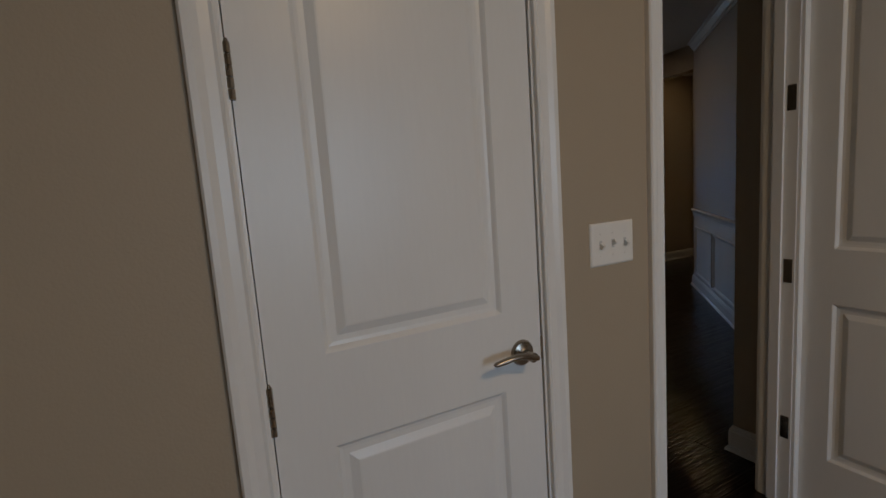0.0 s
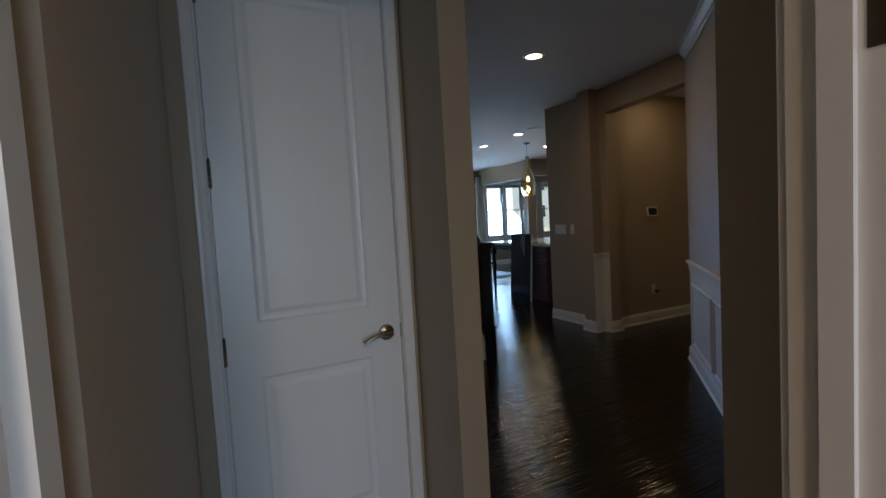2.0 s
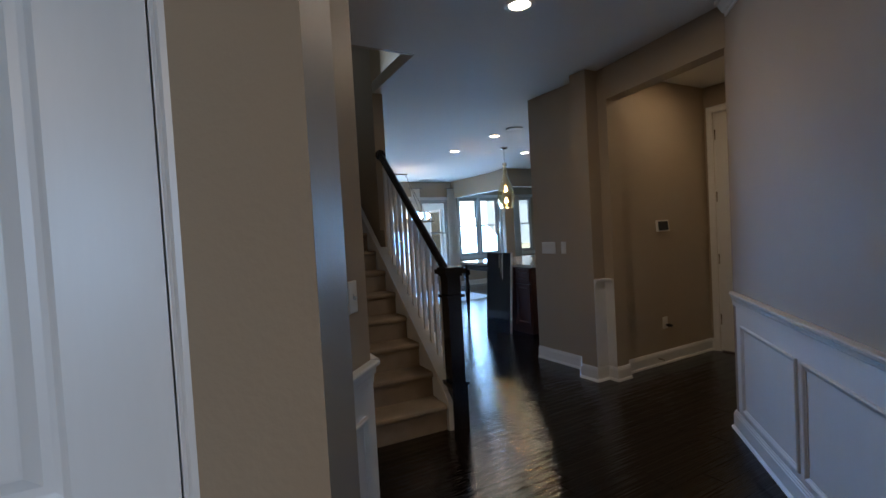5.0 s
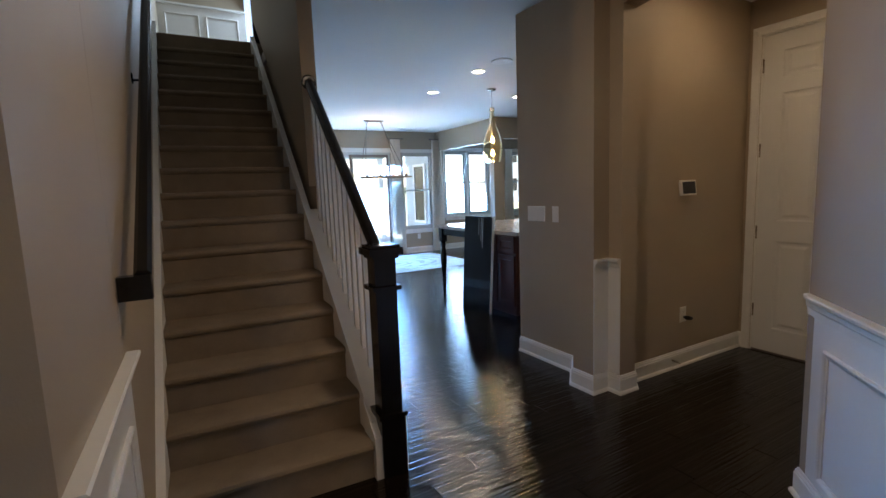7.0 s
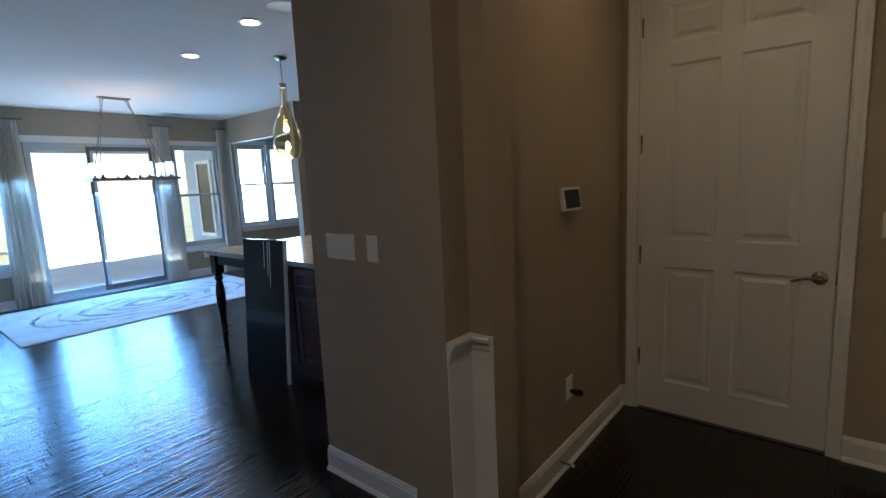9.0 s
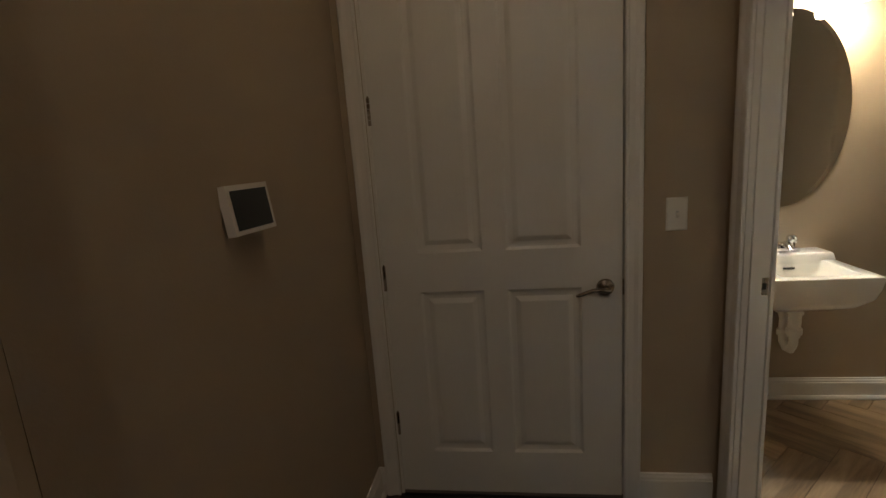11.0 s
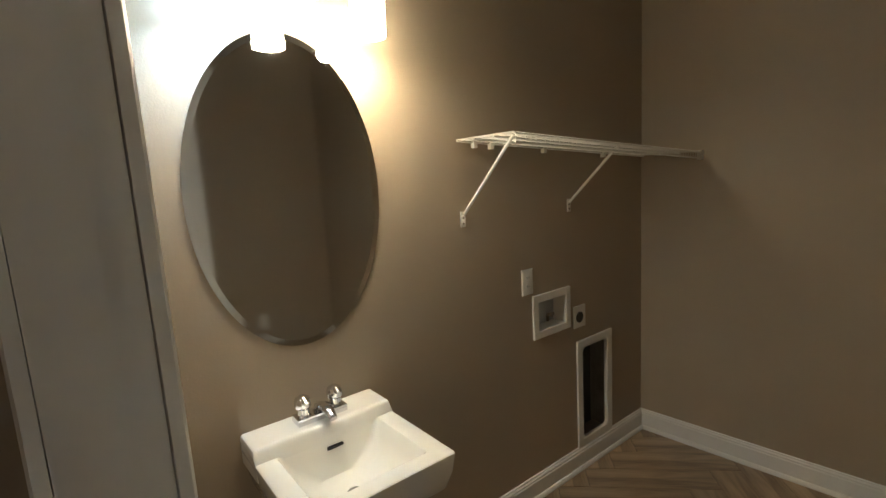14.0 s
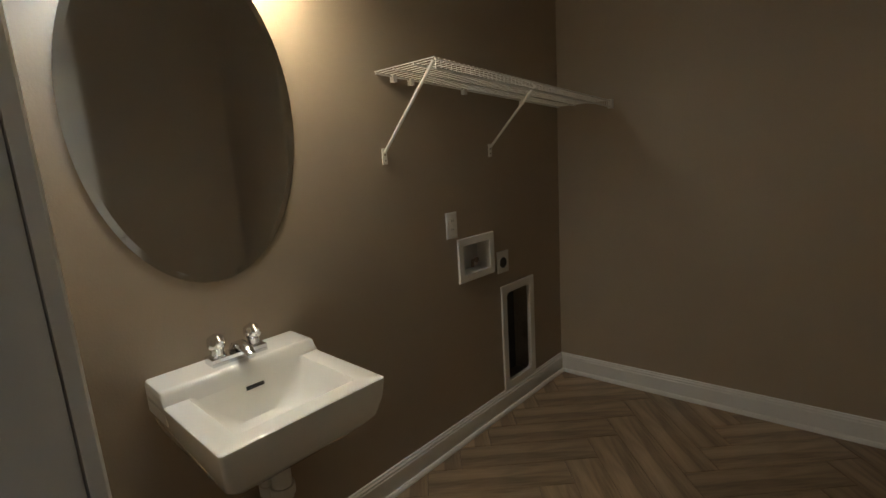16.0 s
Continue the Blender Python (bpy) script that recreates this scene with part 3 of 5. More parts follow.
def frame_set(name, u0, u1, top, place, depth, gap_dir=1, stop=0.045):
    """Jambs and stops lining an opening; place maps (u, z, depth into the wall) to the world."""
    root = tagged(new(name), kind="structure")
    for nm, a, b, z0, z1, d0, d1 in (("side_jamb", u0, u0 + 0.012, 0, top - 0.012, 0.0, depth), ("side_jamb", u1 - 0.012, u1, 0, top - 0.012, 0.0, depth),
                                     ("head_jamb", u0, u1, top - 0.012, top, 0.0, depth),
                                     ("stop", u0 + 0.012, u0 + 0.022, 0, top - 0.022, stop, stop + 0.035), ("stop", u1 - 0.022, u1 - 0.012, 0, top - 0.022, stop, stop + 0.035),
                                     ("head_stop", u0 + 0.012, u1 - 0.012, top - 0.022, top - 0.012, stop, stop + 0.035)):
        bm = bmesh.new()
        v = [bm.verts.new(place(u, z, d)) for d in (d0, d1) for u, z in ((a, z0), (b, z0), (b, z1), (a, z1))]
        for f in ((3, 2, 1, 0), (4, 5, 6, 7), (0, 1, 5, 4), (1, 2, 6, 5), (2, 3, 7, 6), (3, 0, 4, 7)):
            bm.faces.new([v[i] for i in f])
        finish(nm, bm, "trim", root, bevel=0.001)
    return root


def at_y(y, s):
    return lambda u, z, d: Vector((u, y + s * d, z))


def at_x(x, s):
    return lambda u, z, d: Vector((x + s * d, u, z))


TWO = lambda w: [(0.115, w - 0.115, 0.24, 0.845), (0.115, w - 0.115, 1.045, 2.275)]
# study closet door
casing("casing_closet", 0.275, 0.960, 2.450, at_y(1.835, -1))
frame_set("jamb_closet", 0.270, 0.965, 2.455, at_y(1.836, 1), 0.118)
closet = door_leaf("closet_door", 0.665, 2.438, TWO(0.665), pose(0.285, 1.842, 0), "closed white two-panel closet door with a nickel lever")
for part in closet.children:
    if part.name.startswith("door_handle"):
        part.matrix_basis = part.matrix_basis @ Matrix.Rotation(radians(-13), 4, "Y")
# study doorway and its open door
casing("casing_study", 1.412, 2.158, 2.450, at_y(1.835, -1))
casing("casing_study_hall", 1.402, 2.158, 2.450, at_y(1.955, 1))
frame_set("jamb_study", 1.405, 2.165, 2.455, at_y(1.836, 1), 0.118)
door_leaf("study_door", 0.735, 2.438, TWO(0.735), pose(2.187, 1.842, 0, 0, 0, -91) , "open white two-panel study door standing into the room", back=True)
study_leaves = tagged(new("study_door_hinges"), kind="structure")
for z in (2.22, 1.59, 0.955, 0.33):
    bm = bmesh.new()
    box(bm, 2.1512, 2.1535, 1.843, 1.872, z - 0.045, z + 0.045)
    finish("hinge_leaf", bm, "nickel", study_leaves, bevel=0.0008)
# hall closet door
casing("casing_hall_closet", 1.535, 2.218, 2.415, at_y(3.47, -1), 0.8)
frame_set("jamb_hall_closet", 1.525, 2.228, 2.420, at_y(3.471, 1), 0.108)
door_leaf("hall_closet_door", 0.672, 2.403, [(0.115, 0.545, 0.24, 0.845), (0.115, 0.545, 1.045, 2.25)], pose(1.541, 3.476, 0), "closed white two-panel hall closet door with a nickel lever")
# six-panel door of the alcove
SIX = [(x0, x1, z0, z1) for x0, x1 in ((0.137, 0.388), (0.476, 0.752)) for z0, z1 in ((0.20, 0.895), (1.05, 2.005), (2.115, 2.31))]
casing("casing_alcove", 4.620, 5.540, 2.450, at_x(7.10, -1))
frame_set("jamb_alcove", 4.608, 5.538, 2.455, at_x(7.101, 1), 0.118)
door_leaf("alcove_door", 0.90, 2.438, SIX, pose(7.107, 5.525, 0, 0, 0, -90), "closed white six-panel door with a nickel lever", lever_z=0.893)
bm = bmesh.new()
box(bm, 7.104, 7.16, 4.621, 5.538, 0.0005, 0.013)
tagged(finish("alcove_threshold", bm, "bronze", bevel=0.003), kind="structure")
# laundry doorway and its open door
casing("casing_laundry", 6.235, 6.985, 2.45, at_y(4.27, 1), 1.15)
casing("casing_laundry_inside", 6.235, 6.973, 2.45, at_y(4.185, -1))
frame_set("jamb_laundry", 6.225, 6.995, 2.455, at_y(4.269, -1), 0.083, stop=0.02)
door_leaf("laundry_door", 0.735, 2.438, [(0.115, 0.62, 0.24, 0.845), (0.115, 0.62, 1.045, 2.275)], pose(6.225, 4.165, 0, 0, 0, -119),
          "open white two-panel laundry door standing into the room", hinges=(2.22, 1.59, 0.955, 0.33), back=True)
bm = bmesh.new()
box(bm, 6.9805, 6.9830, 4.190, 4.214, 0.885, 0.945)
strike = tagged(finish("strike_plate", bm, "nickel"), "brushed nickel strike plate on the laundry door jamb", "strike plate")
bm = bmesh.new()
box(bm, 6.9795, 6.9804, 4.196, 4.208, 0.905, 0.927)
finish("hole", bm, "slot", strike)


# ---- stairs ----
def stairs():
    root = new("staircase")
    tagged(root, "carpeted straight staircase with white stringers and black rails", "staircase")
    x0, x1 = 2.965, 3.842
    for j in range(STEPS - 1):
        y, z = R0 + RUN * j, RISE * (j + 1)
        bm = bmesh.new()
        prof = [(y - 0.0, z - RISE), (y, z - 0.045), (y - 0.014, z - 0.036), (y - 0.020, z - 0.020), (y - 0.014, z - 0.006), (y, z), (y + 0.06, z + 0.002),
                (y + RUN, z), (y + RUN, z - RISE)]
        lo = [bm.verts.new((x0, a, b)) for a, b in prof]
        hi = [bm.verts.new((x1, a, b)) for a, b in prof]
        bm.faces.new(lo), bm.faces.new(hi[::-1])
        for i in range(len(prof)):
            k = (i + 1) % len(prof)
            bm.faces.new((lo[i], lo[k], hi[k], hi[i]))
        finish("step", bm, "carpet", root, True)
    y, z = R0 + RUN * 16, RISE * 17
    bm = bmesh.new()
    box(bm, x0, x1, y - 0.015, y + 0.1, z - RISE, z)
    finish("landing_nosing", bm, "carpet", root, bevel=0.012)

    def raked_board(name, xa, xb, ya, yb, lift, drop, front=None):
        bm = bmesh.new()
        top = lambda q: 0.178 + 0.79 * (q - R0) + lift
        pts = [(ya, 0.0), (ya, top(ya)), (yb, top(yb)), (yb, top(yb) - drop), (ya + 0.2, 0.0)]
        lo = [bm.verts.new((xa, a, b)) for a, b in pts]
        hi = [bm.verts.new((xb, a, b)) for a, b in pts]
        bm.faces.new(lo), bm.faces.new(hi[::-1])
        for i in range(5):
            k = (i + 1) % 5
            bm.faces.new((lo[i], lo[k], hi[k], hi[i]))
        return finish(name, bm, "trim", root, bevel=0.003)
    raked_board("wall_stringer", 2.931, 2.966, 5.50, 9.3, 0.06, 0.45)
    raked_board("outer_stringer", 3.840, 3.884, 6.86, 9.17, 0.07, 0.45)
    raked_board("curb", 3.842, 3.985, 5.60, 6.876, 0.07, 0.95)
    raked_board("toe_board", 3.835, 3.874, 5.535, 5.70, 0.06, 0.30)
    # newel
    bm = bmesh.new()
    cx, cy = 3.93, 5.585
    s = 0.052
    box(bm, cx - s, cx + s, cy - s, cy + s, 0.0, 1.095)
    newel = finish("newel_post", bm, "black", root, bevel=0.004, label="black painted square newel post with mouldings")
    for z0, z1, g in ((0.0, 0.30, 0.009), (0.30, 0.325, 0.020), (0.925, 0.945, 0.018), (1.075, 1.092, 0.012), (1.092, 1.125, 0.030)):
        bm = bmesh.new()
        box(bm, cx - s - g, cx + s + g, cy - s - g, cy + s + g, z0, z1)
        finish("newel_moulding", bm, "black", newel, bevel=0.004)
    bm = bmesh.new()
    prism(bm, [(cx - 0.07, cy - 0.07), (cx + 0.07, cy - 0.07), (cx + 0.07, cy + 0.07), (cx - 0.07, cy + 0.07)], 1.125, 1.138)
    finish("newel_cap", bm, "black", newel, bevel=0.004)
    # handrail
    hz = lambda q: 1.11 + 0.845 * (q - 5.65)
    bm = bmesh.new()
    path = [(3.93, 5.64, hz(5.64)), (3.93, 6.0, hz(6.0)), (3.93, 6.5, hz(6.5)), (3.93, 6.872, hz(6.872))]
    tube(bm, path, 0.031, 14, 0.95)
    finish("handrail", bm, "black", root, True, "black wooden handrail")
    bm = bmesh.new()
    lathe(bm, [(0, 0), (0.050, 0), (0.050, 0.012), (0.042, 0.020), (0, 0.020)], (3.93, 6.877, hz(6.872)), 24, Matrix.Rotation(radians(90), 4, "X"))
    finish("rosette", bm, "black", root)
    for k in range(11):
        q = 5.735 + 0.105 * k
        bm = bmesh.new()
        box(bm, 3.93 - 0.014, 3.93 + 0.014, q - 0.014, q + 0.014, 0.178 + 0.79 * (q - R0) + 0.05, hz(q) - 0.015)
        finish("baluster", bm, "trim", root)
    # wall-side handrail with its return
    bm = bmesh.new()
    wz = lambda q: 1.085 + 0.79 * (q - 5.22)
    yb = 5.26
    prof = [(-0.018, -0.036), (0.018, -0.036), (0.022, -0.020), (0.019, -0.004), (0.026, 0.006), (0.026, 0.022), (0.014, 0.034), (-0.014, 0.034),
            (-0.026, 0.022), (-0.026, 0.006), (-0.019, -0.004), (-0.022, -0.020)]
    rings = [[bm.verts.new((3.0 + a, yy + (0.01 if yy < 6 else 0.0), wz(yy) + b * 1.25)) for a, b in prof] for yy in (yb, 9.3)]
    for k in range(len(prof)):
        k2 = (k + 1) % len(prof)
        bm.faces.new((rings[0][k], rings[0][k2], rings[1][k2], rings[1][k]))
    bm.faces.new(rings[0][::-1]), bm.faces.new(rings[1])
    box(bm, 2.932, 3.026, yb - 0.035, yb + 0.012, wz(yb) - 0.048, wz(yb) + 0.030)
    finish("wall_handrail", bm, "black", root, True, "black wooden handrail on the wall")
    for q in (6.5, 8.0):
        bm = bmesh.new()
        tube(bm, [(2.931, q, wz(q) - 0.085), (2.975, q, wz(q) - 0.08), (3.0, q, wz(q) - 0.04)], 0.007, 8)
        lathe(bm, [(0, 0), (0.03, 0), (0.026, 0.006), (0, 0.008)], (2.931, q, wz(q) - 0.075), 16, Matrix.Rotation(radians(90), 4, "Y"))
        finish("rail_bracket", bm, "black", root, True)
    # floor strip beside the newel
    bm = bmesh.new()
    box(bm, 3.986, 4.0, 5.545, 6.875, 0, 0.12)
    prism(bm, [(3.985, 5.545), (4.002, 5.545), (4.002, 5.56), (3.985, 5.56)], 0, 0.30)
    finish("skirt", bm, "trim", root)


stairs()
wall_plan("curb_wall", [(3.85, 5.66), (3.982, 5.66), (3.982, 6.876), (3.85, 6.876)], 0, [0.24, 0.24, 1.2, 1.2], "trim")
# landing wainscot and upper newel
wainscot_up = new("landing_wainscot")
tagged(wainscot_up, "white painted panelled wainscot on the landing wall", kind="structure")
bm = bmesh.new()
box(bm, 3.20, 4.29, 10.962, 10.97, 3.03, 3.92)
box(bm, 3.20, 4.29, 10.93, 10.97, 3.92, 3.945)
finish("backing", bm, "trim", wainscot_up)
for k in range(2):
    bm = bmesh.new()
    sweep(bm, [(3.29 + 0.49 * k, 3.2), (3.70 + 0.49 * k, 3.2), (3.70 + 0.49 * k, 3.82), (3.29 + 0.49 * k, 3.82)], FRAME, at_y(10.962, -1), True)
    finish("panel_frame", bm, "trim", wainscot_up)
bm = bmesh.new()
box(bm, 3.89, 3.98, 9.22, 9.31, 3.026, 4.15)
tagged(finish("upper_newel_post", bm, "black", bevel=0.004), "black painted newel post at the top of the stairs", "newel post")

# the stair flight stands a little out of line with the hall
swing = Matrix.Translation((3.93, 5.585, 0)) @ Matrix.Rotation(radians(-3.0), 4, "Z") @ Matrix.Translation((-3.93, -5.585, 0))
for ob in list(bpy.data.objects):
    if ob.parent is None and ob.name.split(".")[0] in ("staircase", "curb_wall", "stair_wall_west", "stair_wall_east", "understair_wall", "upper_newel_post", "stair_wall_west_upper"):
        ob.matrix_world = swing


# ---- small fittings on the walls ----
def plate(name, w, h, m, label, toggles=1, kind="toggle", cat="light switch"):
    """A cover plate: local x across, z up, -y out of the wall; its back is at y = 0."""
    root = new(name)
    tagged(root, label, cat)
    bm = bmesh.new()
    prof = [(0, 0.0), (0.0, -0.002), (0.003, -0.005), (0.006, -0.006)]
    last = None
    for ins, y in prof:
        ring = [bm.verts.new(v) for v in ((ins - w / 2, y, ins - h / 2), (w / 2 - ins, y, ins - h / 2), (w / 2 - ins, y, h / 2 - ins), (ins - w / 2, y, h / 2 - ins))]
        if last:
            for i in range(4):
                bm.faces.new((last[i], last[(i + 1) % 4], ring[(i + 1) % 4], ring[i]))
        else:
            bm.faces.new(ring[::-1])
        last = ring
    bm.faces.new(last)
    finish("cover", bm, "plastic", root)
    step = 0.046
    for k in range(toggles):
        cx = (k - (toggles - 1) / 2) * step
        if kind == "toggle":
            bm = bmesh.new()
            box(bm, cx - 0.0048, cx + 0.0048, -0.0064, -0.006, -0.0115, 0.0115)
            finish("slot", bm, "lead", root)
            bm = bmesh.new()
            up = 1 if k % 2 == 0 else -1
            box(bm, -0.0042, 0.0042, -0.014, 0.0, -0.0062, 0.0062, Matrix.Translation((cx, -0.006, 0.0)) @ Matrix.Rotation(radians(32 * up), 4, "X"))
            finish("toggle", bm, "plastic", root, bevel=0.001)
        elif kind == "outlet":
            for s in (-1, 1):
                bm = bmesh.new()
                lathe(bm, [(0, 0), (0.0165, 0), (0.0165, 0.0015), (0, 0.0015)], (cx, -0.006, s * 0.0195), 20, Matrix.Rotation(radians(90), 4, "X"))
                rec = finish("receptacle", bm, "plastic", root)
                bm = bmesh.new()
                for dx in (-0.006, 0.006):
                    box(bm, cx + dx - 0.001, cx + dx + 0.001, -0.0082, -0.0072, s * 0.0195 - 0.002, s * 0.0195 + 0.006)
                finish("slots", bm, "slot", rec)
        for s in (-1, 1):
            if kind != "blank":
                bm = bmesh.new()
                lathe(bm, [(0, 0), (0.003, 0), (0.002, 0.001), (0, 0.001)], (cx, -0.006, s * (0.030 if kind == "toggle" else 0.0)), 10, Matrix.Rotation(radians(90), 4, "X"))
                finish("screw", bm, "plastic", root)
    root.matrix_world = m
    return root


plate("switch_plate", 0.163, 0.118, pose(1.205, 1.835, 1.176), "white three-gang toggle switch plate on the study wall", 3)
plate("switch_plate", 0.072, 0.118, pose(7.10, 4.444, 1.156, 0, 0, -90), "white single toggle switch plate beside the six-panel door")
plate("switch_plate", 0.198, 0.118, pose(5.585, 6.383, 1.168, 0, 0, -90), "wide white blank cover plate on the switch wall", 1, "blank", "cover plate")
plate("switch_plate", 0.066, 0.118, pose(5.585, 6.170, 1.168, 0, 0, -90), "narrow white cover plate on the switch wall", 1, "blank", "cover plate")
plate("switch_plate", 0.072, 0.118, pose(2.875 - 0.13 * 0.697, 4.44 - 0.13 * 0.717, 1.166, 0, 0, 45.9), "white single toggle switch plate above the wainscot")
plate("outlet", 0.072, 0.116, pose(6.341, 5.63, 0.392), "white wall outlet above the alcove baseboard", 1, "outlet", "electrical outlet")
plate("outlet", 0.072, 0.116, pose(7.92, 2.675, 1.053, 0, 0, -90), "white wall outlet above the washer box", 1, "outlet", "electrical outlet")
plate("outlet", 0.072, 0.116, pose(5.30, 3.05, 0.42, 0, 0, 90), "white wall outlet low on the laundry wall", 1, "outlet", "electrical outlet")
plate("outlet", 0.072, 0.116, pose(7.95, 13.05, 0.36), "white wall outlet under the dining window", 1, "outlet", "electrical outlet")

bm = bmesh.new()
tube(bm, [(0, 0, 0), (0, -0.03, -0.002), (0, -0.055, -0.002)], [0.016, 0.026, 0.019], 16, 0.6)
plug = tagged(finish("plug_in_freshener", bm, "black", smooth=True), "small black plug-in device in the alcove outlet", "plug-in device")
plug.location = (6.352, 5.622, 0.372)

# wall display in the alcove
disp = tagged(new("wall_display"), "small white wall display with a dark screen in the alcove", "wall display")
m = Matrix.Translation((6.335, 5.65, 1.325)) @ Matrix.Rotation(radians(-6), 4, "Z") @ Matrix.Rotation(radians(-7), 4, "X")
bm = bmesh.new()
box(bm, -0.074, 0.074, -0.052, -0.030, -0.052, 0.056, m)
finish("bezel", bm, "plastic", disp, bevel=0.006)
bm = bmesh.new()
prism(bm, [(-0.06, -0.014), (0.06, -0.014), (0.045, 0.0), (-0.045, 0.0)], -0.048, 0.045)
bmesh.ops.transform(bm, matrix=Matrix.Translation((6.335, 5.629, 1.325)), verts=bm.verts)
finish("back_body", bm, "plastic", disp, bevel=0.004)
bm = bmesh.new()
box(bm, -0.064, 0.064, -0.0535, -0.0525, -0.042, 0.044, m)
finish("display_screen", bm, "screen", disp)

# spring door stop on the alcove baseboard
stop = tagged(new("door_stop"), "spring door stop on the alcove baseboard", "door stop")
bm = bmesh.new()
path = [(0.006 * math.cos(k * 1.05), -0.058 * k / 90, 0.006 * math.sin(k * 1.05)) for k in range(91)]
tube(bm, path, 0.0012, 5)
finish("spring", bm, "nickel", stop, True)
bm = bmesh.new()
lathe(bm, [(0, 0), (0.008, 0), (0.009, 0.008), (0.006, 0.014), (0, 0.015)], (0, -0.058, 0), 14, Matrix.Rotation(radians(90), 4, "X"))
finish("tip", bm, "sponge", stop, True)
stop.matrix_world = pose(6.20, 5.613, 0.07)


# ---- ceiling fittings ----
def downlight(x, y):
    root = tagged(new("recessed_light"), "lit round recessed light with a white trim ring in the ceiling", "recessed light", "recessed ceiling lights")
    bm = bmesh.new()
    lathe(bm, [(0.062, 0), (0.092, 0), (0.094, -0.004), (0.088, -0.009), (0.066, -0.010), (0.062, -0.004)], (x, y, H), 32)
    finish("trim_ring", bm, "plastic", root, True)
    bm = bmesh.new()
    lathe(bm, [(0, -0.004), (0.062, -0.004), (0.062, -0.003), (0, -0.003)], (x, y, H), 32)
    finish("lens", bm, "led", root)


for x, y in ((4.13, 4.93), (6.34, 8.22), (6.42, 9.45), (7.78, 9.30), (6.25, 5.10)):
    downlight(x, y)
for nm, x, y, r, lab in (("ceiling_speaker", 6.32, 7.75, 0.115, "round white speaker grille in the kitchen ceiling"),
                         ("smoke_detector", 4.93, 12.2, 0.07, "round white smoke detector on the dining ceiling")):
    bm = bmesh.new()
    lathe(bm, [(0, 0), (r, 0), (r, -0.008), (r - 0.008, -0.014), (r - 0.02, -0.010), (0, -0.012)] if nm == "ceiling_speaker"
          else [(0, 0), (r, 0), (r, -0.022), (r - 0.012, -0.034), (0, -0.037)], (x, y, H if y < 9 else H - 0.07), 32)
    tagged(finish(nm, bm, "plastic", smooth=True), lab, nm.replace("_", " "))
low = H - 0.07
for x, y in ((5.3, 12.65), (7.55, 12.7)):
    vent = tagged(new("ceiling_vent"), "white slatted air vent in the dining ceiling", "ceiling vent", "ceiling vents")
    bm = bmesh.new()
    for q in ((-0.16, 0.16, -0.06, -0.045), (-0.16, 0.16, 0.045, 0.06), (-0.16, -0.145, -0.045, 0.045), (0.145, 0.16, -0.045, 0.045)):
        box(bm, x + q[0], x + q[1], y + q[2], y + q[3], low - 0.008, low - 0.001)
    finish("frame", bm, "plastic", vent)
    for k in range(5):
        bm = bmesh.new()
        box(bm, x - 0.145, x + 0.145, y - 0.036 + 0.018 * k, y - 0.029 + 0.018 * k, low - 0.007, low - 0.001)
        finish("slat", bm, "lead", vent)


def pendant(x, y, label):
    root = tagged(new("pendant_light"), label, "pendant light", "kitchen pendants")
    bm = bmesh.new()
    lathe(bm, [(0, 0), (0.065, 0), (0.065, -0.012), (0.05, -0.022), (0.012, -0.026), (0, -0.026)], (x, y, H), 24)
    finish("canopy", bm, "nickel", root, True)
    bm = bmesh.new()
    tube(bm, [(x, y, H - 0.02), (x, y, 2.44)], 0.005, 8)
    finish("rod", bm, "nickel", root, True)
    bm = bmesh.new()
    lathe(bm, [(0, 2.47), (0.034, 2.47), (0.036, 2.43), (0.030, 2.425), (0, 2.425)], (x, y, 0), 20)
    finish("cap", bm, "nickel", root, True)
    out = [(0.034, 2.44), (0.030, 2.40), (0.036, 2.37), (0.030, 2.34), (0.034, 2.30), (0.046, 2.24), (0.072, 2.17), (0.108, 2.08), (0.135, 1.98),
           (0.143, 1.90), (0.135, 1.83), (0.118, 1.77), (0.104, 1.735)]
    bm = bmesh.new()
    lathe(bm, out + [(r - 0.004, z) for r, z in out[::-1]], (x, y, 0), 36)
    finish("glass_shade", bm, "amber", root, True)
    for dz in (2.04, 1.86):
        bm = bmesh.new()
        lathe(bm, [(0, 0.045), (0.012, 0.04), (0.014, 0.02), (0.026, -0.005), (0.028, -0.02), (0.018, -0.038), (0, -0.044)], (x, y, dz), 18)
        finish("bulb", bm, "bulb", root, True)
    bm = bmesh.new()
    tube(bm, [(x, y, 2.43), (x, y, 1.9)], 0.004, 8)
    finish("stem", bm, "nickel", root, True)


pendant(7.08, 8.99, "lit amber blown-glass pendant light over the kitchen counter")

# linear chandelier over the rug
ch = tagged(new("chandelier"), "lit rectangular metal chandelier with glass cylinders on four thin rods", "chandelier")
bm = bmesh.new()
box(bm, 6.27, 6.62, 11.66, 11.74, low - 0.02, low - 0.001)
finish("canopy", bm, "nickel", ch, bevel=0.003)
for a, b in (((6.30, 11.7), (6.06, 11.25)), ((6.33, 11.7), (6.06, 11.52)), ((6.56, 11.7), (6.84, 11.25)), ((6.59, 11.7), (6.84, 11.52))):
    bm = bmesh.new()
    tube(bm, [(a[0], a[1], low - 0.01), (b[0], b[1], 1.64)], 0.005, 8)
    finish("rod", bm, "nickel", ch, True)
bm = bmesh.new()
for x0, x1, ya, yb in ((5.97, 6.93, 11.22, 11.25), (5.97, 6.93, 11.52, 11.55), (5.97, 6.0, 11.25, 11.52), (6.90, 6.93, 11.25, 11.52)):
    box(bm, x0, x1, ya, yb, 1.615, 1.645)
finish("bar_frame", bm, "nickel", ch)
